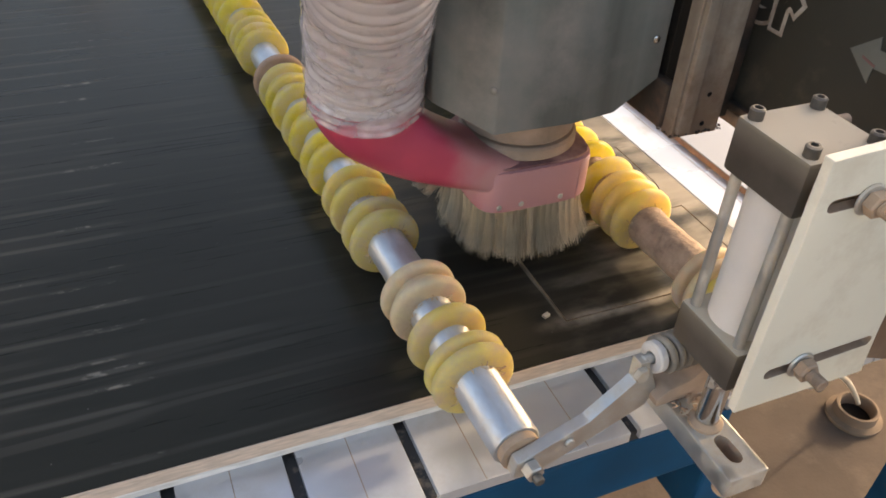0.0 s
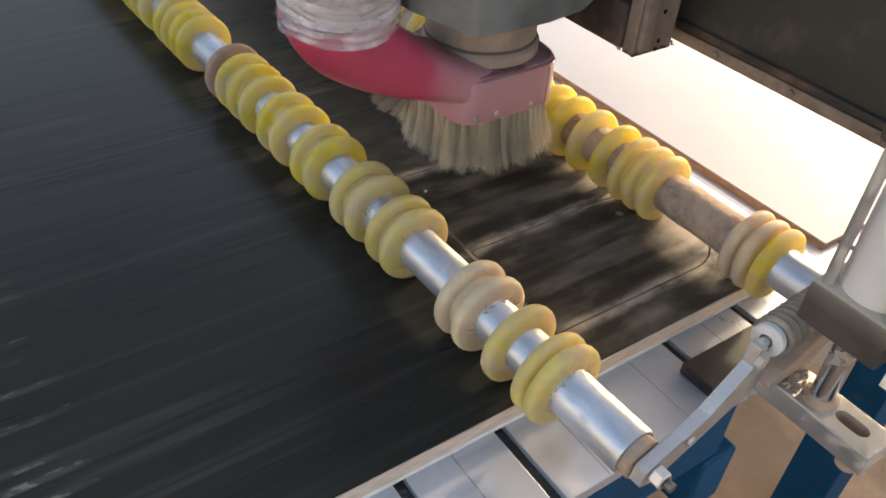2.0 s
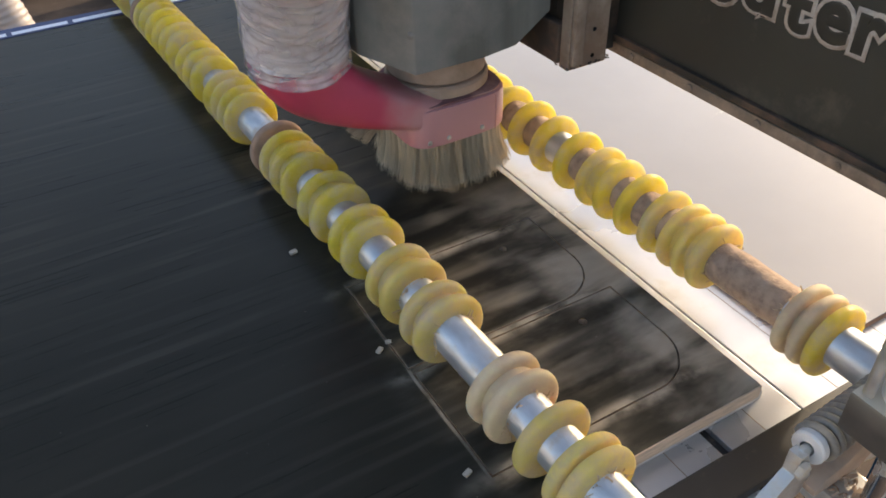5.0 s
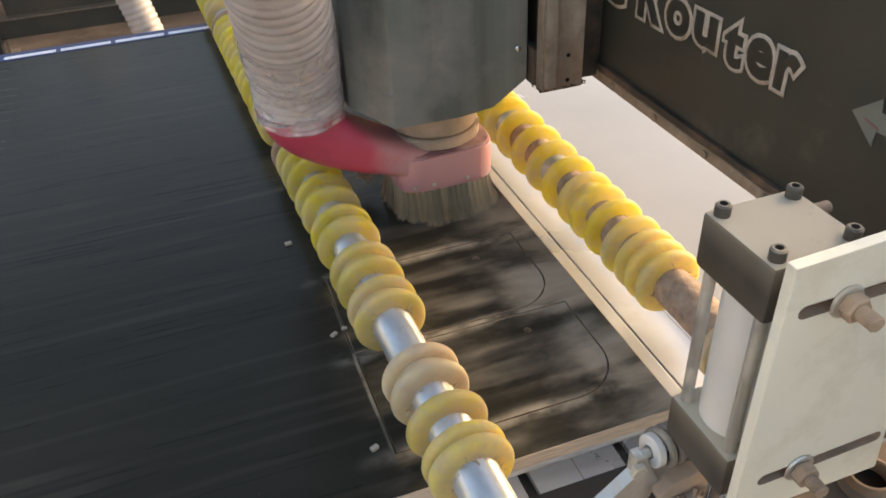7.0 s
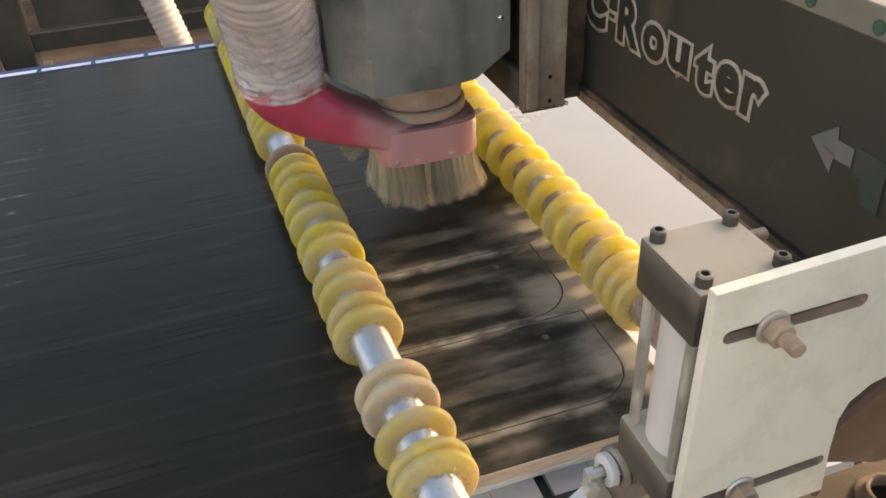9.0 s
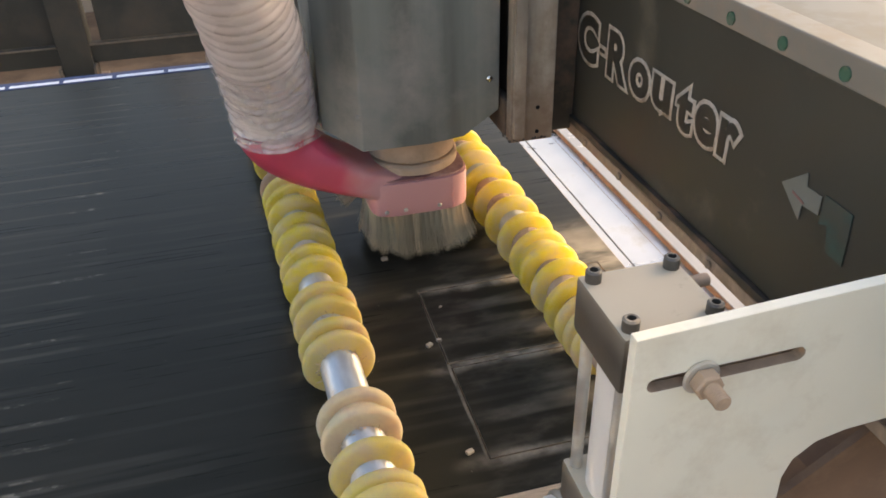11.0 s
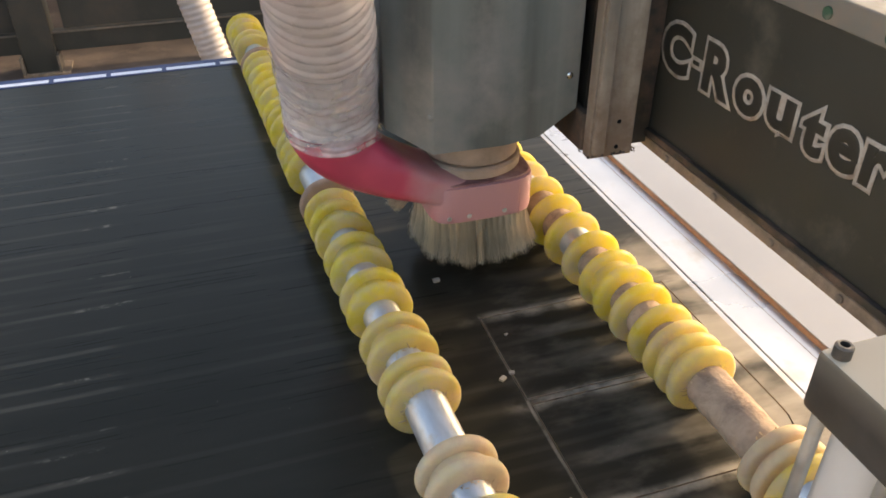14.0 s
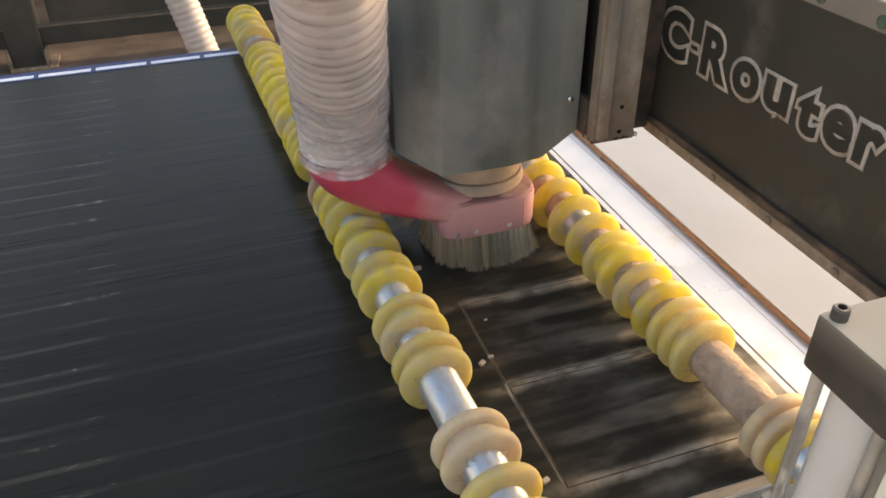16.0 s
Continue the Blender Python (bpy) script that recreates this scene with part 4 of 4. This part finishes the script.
# ---- spindle ----
def build_carriage():
    c = thing("z_carriage", "dust-stained steel spindle carriage on the gantry", "carriage")
    part("back_plate", box((0.252, 0.190, 1.014), (0.2872, 0.42, 1.52), 0.002), M["slide_dark"], c, "greasy black back plate")
    pl = part("slide_plate", box((0.2025, 0.164, 1.018), (0.2515, 0.178, 1.52), 0.001), [M["slide"], M["hex"]], c, "brown stained steel slide plate")
    for z in (1.028, 1.056):
        cut(pl, rod((0.2335, 0.14, z), (0.2335, 0.19, z), 0.0024, 12))
    part("slide_plate", box((0.212, 0.395, 1.010), (0.2615, 0.41, 1.52), 0.001), M["slide"], c)
    part("rail_strip", box((0.2045, 0.1585, 1.024), (0.2175, 0.1638, 1.52), 0.001), M["slide"], c)
    part("wiper_block", box((0.2005, 0.180, 1.020), (0.2115, 0.39, 1.062), 0.003), M["slide_dark"], c, "dust-clogged wiper block")
    part("core", box((0.2125, 0.20, 1.05), (0.2618, 0.38, 1.52)), M["slide_dark"], c)
    bm = bmesh.new()
    rng = random.Random(7)
    for _ in range(160):
        x, y, k = rng.uniform(0.200, 0.258), rng.uniform(0.162, 0.20), rng.uniform(0.0006, 0.0015)
        lathe([(0, -k), (k * 1.2, -k * 0.3), (k, k * 0.7), (0, k)], pose(x, y, 1.0195 + 0.002 * rng.random(), rng.random() * 90, rng.random() * 90), 5, bm)
    part("clogged_dust", bm, M["slide_dark"], c, "clotted dust along the lower edge")
    return c


def build_spindle():
    s = thing("spindle_head", "grey spindle cover with pink dust shoe and ribbed hose", "spindle")
    # cover: folded sheet, its lower edge dropping to the front
    fr = [(0.006, 0.236, 1.012), (0.044, 0.192, 0.998), (0.118, 0.190, 0.998), (0.158, 0.192, 1.001), (0.199, 0.193, 1.028)]
    back = [(0.199, 0.37, 1.028), (0.006, 0.37, 1.012)]
    outline = fr + back
    bm = bmesh.new()
    lo = [bm.verts.new(p) for p in outline]
    hi = [bm.verts.new((p[0], p[1], 1.52)) for p in outline]
    k = len(outline)
    for i in range(k):
        bm.faces.new((lo[i], lo[(i + 1) % k], hi[(i + 1) % k], hi[i]))
    bm.faces.new(hi)
    own = [e for e in bm.edges if abs(e.verts[0].co.z - e.verts[1].co.z) > 0.3]
    bmesh.ops.bevel(bm, geom=own, offset=0.0014, segments=2, profile=0.5, affect="EDGES")
    cov = part("cover", bm, M["cover"], s, "grey-green folded sheet-metal cover")
    so = cov.modifiers.new("sheet", "SOLIDIFY")
    so.thickness, so.offset = 0.0015, -1
    part("cover_screw", lathe([(0, 0), (0.0036, 0), (0.0034, 0.0012), (0.002, 0.0022), (0, 0.0025)], between((0.187, 0.1920, 1.0642), (0.187, 0.1, 1.0642)), 16), M["chrome"], s, "", True)
    part("cover_screw", lathe([(0, 0), (0.0036, 0), (0.0034, 0.0012), (0.002, 0.0022), (0, 0.0025)], between((0.0415, 0.194, 1.037), (0.0, 0.15, 1.037)), 16), M["cover"], s, "", True)
    cx, cy = 0.114, 0.278
    part("motor", rod((cx, cy, 0.985), (cx, cy, 1.45), 0.056, 40), M["nose"], s, "dusty spindle body", True)
    part("nose_ring", lathe([(0, 0.957), (0.050, 0.957), (0.053, 0.960), (0.053, 0.986), (0, 0.986)], pose(cx, cy, 0), 44), M["nose"], s, "", True)
    part("nose_ring", lathe([(0, 0.9432), (0.054, 0.9432), (0.0565, 0.945), (0.0565, 0.954), (0.054, 0.9565), (0, 0.9565)], pose(cx, cy, 0), 44), M["nose"], s, "", True)
    # shoe: a D-shaped shell, flat to the front
    pts = []
    for i in range(48):
        a = 2 * math.pi * i / 48
        p = (6.0 if math.cos(a) < 0 else 4.2) if math.sin(a) < 0 else 3.0
        e = (abs(math.cos(a)) ** p + abs(math.sin(a)) ** p) ** (-1 / p)
        pts.append((cx + 0.062 * e * math.cos(a), cy + 0.063 * e * math.sin(a)))
    part("shoe_shell", prism(pts, 0.8965, 0.9405, "z", 0.0045), M["pink"], s, "dusty pink dust-shoe shell", True)
    part("shoe_lid", prism([(cx + (x - cx) * 0.95, cy + (y - cy) * 0.95) for x, y in pts], 0.9407, 0.9430, "z", 0.0008), M["plum"], s, "dark plum shoe lid")
    for x in (0.069, 0.092, 0.1335):
        part("rivet", lathe([(0, 0), (0.0028, 0), (0.0022, 0.0012), (0, 0.0016)], between((x, cy - 0.0632, 0.905), (x, 0.1, 0.905)), 12), M["zinc"], s, "", True)
    part("shoe_seam", box((0.150, cy - 0.0638, 0.898), (0.1509, cy - 0.0629, 0.939)), M["pink"], s)
    # elbow: from the round hose down and across into the shell
    bm = bmesh.new()
    rings = []
    steps, seg = 24, 40
    path = bezier((-0.042, 0.268, 1.010), (-0.041, 0.268, 0.976), (-0.004, 0.254, 0.958), (0.106, 0.264, 0.9186), steps)
    for i, p in enumerate(path):
        t = i / steps
        a, b = Vector(path[max(0, i - 1)]), Vector(path[min(steps, i + 1)])
        d = (b - a).normalized()
        side = Vector((0, 1, 0))
        up = d.cross(side).normalized()
        w = 0.0485 - 0.0105 * math.sin(math.pi * min(1.0, t * 0.95)) - 0.0012 * t * t
        h = 0.0485 + (0.0205 - 0.0485) * min(1.0, t * 1.2)
        p = 2.0 + 4.0 * max(0.0, t - 0.35)
        ring = []
        for k in range(seg):
            cs, sn = math.cos(2 * math.pi * k / seg), math.sin(2 * math.pi * k / seg)
            e = (abs(cs) ** p + abs(sn) ** p) ** (-1 / p)
            ring.append(bm.verts.new(Vector(path[i]) + w * e * cs * side + h * e * sn * up))
        rings.append(ring)
    for a, b in zip(rings, rings[1:]):
        for k in range(seg):
            bm.faces.new((a[k], a[(k + 1) % seg], b[(k + 1) % seg], b[k]))
    bm.faces.new(rings[0])
    bm.faces.new(rings[-1])
    part("elbow", bm, M["pink"], s, "crimson plastic suction elbow", True, 60)
    # hose
    line = bezier((-0.042, 0.268, 1.015), (-0.043, 0.262, 1.075), (-0.058, 0.185, 1.16), (-0.082, 0.085, 1.30), 250)
    line += bezier((-0.082, 0.085, 1.30), (-0.092, 0.04, 1.363), (-0.10, 0.03, 1.45), (-0.10, 0.05, 1.75), 300)[1:]
    part("ribbed_hose", pipe(line, lambda i: 0.0470 + (0.0012 + 0.0004 * math.sin(i * 0.37)) * abs(math.sin(i * math.pi / 8.5)) ** 0.7 + 0.0006 * math.sin(i * 0.11), 40, cap=False), M["hose"], s, "milky pink ribbed suction hose", True, 80)
    mid = bezier((-0.042, 0.268, 1.015), (-0.043, 0.262, 1.075), (-0.058, 0.185, 1.16), (-0.082, 0.085, 1.30), 90)[:44]
    mid = [(-0.0415, 0.268, 0.999 + 0.0013 * i) for i in range(12)] + mid
    bm = pipe(mid, lambda i: 0.0496 + 0.0006 * math.sin(i * 1.3), 96, cap=False)
    for i, v in enumerate(bm.verts):
        c = Vector(mid[i // 96])
        q = noise.noise(Vector((v.co.x * 40, v.co.y * 40, v.co.z * 150))) + 0.6 * abs(noise.noise(Vector((v.co.x * 110 + v.co.z * 90, v.co.y * 110, v.co.z * 60))))
        v.co += (v.co - c).normalized() * q * 0.0022 + Vector((0, 0, 0.005 * noise.noise(v.co * 25)))
    part("tape_wrap", bm, M["wrap"], s, "crinkled clear packing tape round the joint", True, 70)
    # brush: tufts round the shell
    kinds = []
    for kk in range(4):
        rng = random.Random(20 + kk)
        bm = bmesh.new()
        for _ in range(120):
            a0, r0 = rng.uniform(-1, 1), rng.uniform(-0.0035, 0.0035)
            x0, lean = a0 * 0.0038, rng.uniform(-0.0030, 0.0030) + a0 * 0.0012
            out_, ln, w = rng.uniform(0.003, 0.014), rng.uniform(0.046, 0.056), rng.uniform(0.00022, 0.00040)
            rows = []
            for t in (0, 0.35, 0.7, 1.0):
                c = Vector((r0 + out_ * t * t, x0 + lean * t, -ln * t))
                ww = w * (1 - 0.55 * t)
                rows.append([bm.verts.new(c + Vector((ww * math.cos(q), ww * math.sin(q), 0))) for q in (0, 2.09, 4.19)])
            for r1, r2 in zip(rows, rows[1:]):
                for j in range(3):
                    bm.faces.new((r1[j], r1[(j + 1) % 3], r2[(j + 1) % 3], r2[j]))
        me = bpy.data.meshes.new("bristle_tuft")
        bm.to_mesh(me)
        bm.free()
        me.materials.append(M["bristle"])
        kinds.append(me)
    rng = random.Random(9)
    N = 54
    for i in range(N):
        a = 2 * math.pi * i / N
        e = (abs(math.cos(a)) ** 3.2 + abs(math.sin(a)) ** 3.2) ** (-1 / 3.2)
        t = new("bristle_tuft", kinds[i % 4])
        t.parent = s
        t.matrix_local = pose(cx + 0.0575 * e * math.cos(a), cy + 0.0585 * e * math.sin(a), 0.8975, 0, rng.uniform(-5, 3) + (7 if 1.9 < a < 4.2 else 0), math.degrees(a) + rng.uniform(-5, 5))
    # bristles bent outwards under the elbow
    for i in range(6):
        t = new("bristle_tuft", kinds[i % 4])
        t.parent = s
        t.matrix_local = pose(cx - 0.056 - 0.002 * (i % 3), cy + 0.022 + 0.006 * i, 0.9035, 0, rng.uniform(-50, -36), 180 + rng.uniform(-16, 16)) @ Matrix.Scale(0.72, 4)
    return s


# ---- background ----
def build_background():
    cab = thing("machine_cabinet", "dark green-grey steel machine cabinet by the rear wall", "cabinet")
    y = 3.60
    part("lower_rail", box((-6.0, y, 0.098), (3.2, y + 0.08, 0.188), 0.004), M["cabinet"], cab)
    part("rail_lip", box((-6.0, y - 0.008, 0.185), (3.2, y - 0.001, 0.195), 0.002), M["lip"], cab, "dusty brown rail lip")
    for x in (-3.6, -2.3, -1.01, 0.35, 1.7, 3.0):
        part("post", box((x - 0.005, y - 0.03, 0.0), (x + 0.145, y + 0.10, 1.9), 0.006), M["cabinet"], cab)
        for u in (x - 0.018, x + 0.1455):
            part("foot_flange", box((u, y - 0.06, 0.012), (u + 0.012, y + 0.06, 0.096), 0.002), M["lip"], cab, "dusty foot flange")
        part("foot_plate", box((x - 0.02, y - 0.05, 0.0), (x + 0.19, y + 0.12, 0.012), 0.002), M["ledge"], cab)
    for a, b in ((-3.42, -2.31), (-2.12, -1.0), (-0.81, 0.34), (0.53, 1.69), (1.88, 2.99)):
        part("panel", box((a, y + 0.015, 0.200), (b, y + 0.045, 1.15), 0.004), M["cabinet"], cab)
    part("top_rail", box((-6.0, y, 1.16), (3.2, y + 0.08, 1.25), 0.004), M["cabinet"], cab)
    hose = thing("extraction_hose", "white ribbed extraction hose hanging behind the table", "hose")
    line = bezier((-0.42, 2.62, 1.5), (-0.32, 2.5, 1.0), (-0.20, 2.42, 0.62), (-0.08, 2.36, 0.0), 300)
    part("ribbed_tube", pipe(line, lambda i: 0.050 + 0.005 * abs(math.sin(i * math.pi / 4.0)) ** 0.8, 28), M["hose_white"], hose, "", True, 80)
    drain = thing("floor_pipe", "open dusty pipe stub standing on the floor", "pipe")
    m = pose(1.055, 0.145, 0) @ Matrix.Diagonal((0.72, 0.72, 0.6, 1))
    part("collar", lathe([(0.05, 0.0), (0.085, 0.0), (0.085, 0.012), (0.066, 0.018), (0.064, 0.055), (0.056, 0.056), (0.052, 0.05), (0.05, 0.0)], m, 36), M["pipe"], drain, "", True)
    # near-black disc paints the shade down the pipe
    part("inside", lathe([(0, 0.004), (0.051, 0.004), (0, 0.0045)], m, 30), M["pipe_in"], drain)


build_shed()
build_bed()
build_sheet()
build_chips()
SHAFTS = build_rollers()
build_cylinder()
build_bracket()
build_gantry()
CARRIAGE = build_carriage()
HEAD = build_spindle()
build_background()


def sway(t):
    for (a, x0, r0), (b, x1, r1) in zip(SWAY, SWAY[1:]):
        if t <= b:
            k = (t - a) / (b - a)
            return x0 + (x1 - x0) * k, r0 + (r1 - r0) * k
    return SWAY[-1][1:]


def motions():
    for ob, m in MOVING:
        walk(ob, [(t, Matrix.Translation((g, 0, 0)) @ m) for t, g in TRAVEL])
    walk(SHAFTS[1].parent, [(t, pose(g + sway(t)[0], 0, 0.8857, 0, 0, sway(t)[1])) for t, g in TRAVEL])
    for shaft in SHAFTS:
        walk(shaft, [(t, pose(0, 0, 0, 0, math.degrees(g / 0.0358), 0)) for t, g in TRAVEL])
    walk(CARRIAGE, [(t, pose(travel(t), y, 0)) for t, y, z in SPINDLE])
    walk(HEAD, [(t, pose(travel(t), y, z)) for t, y, z in SPINDLE])


motions()
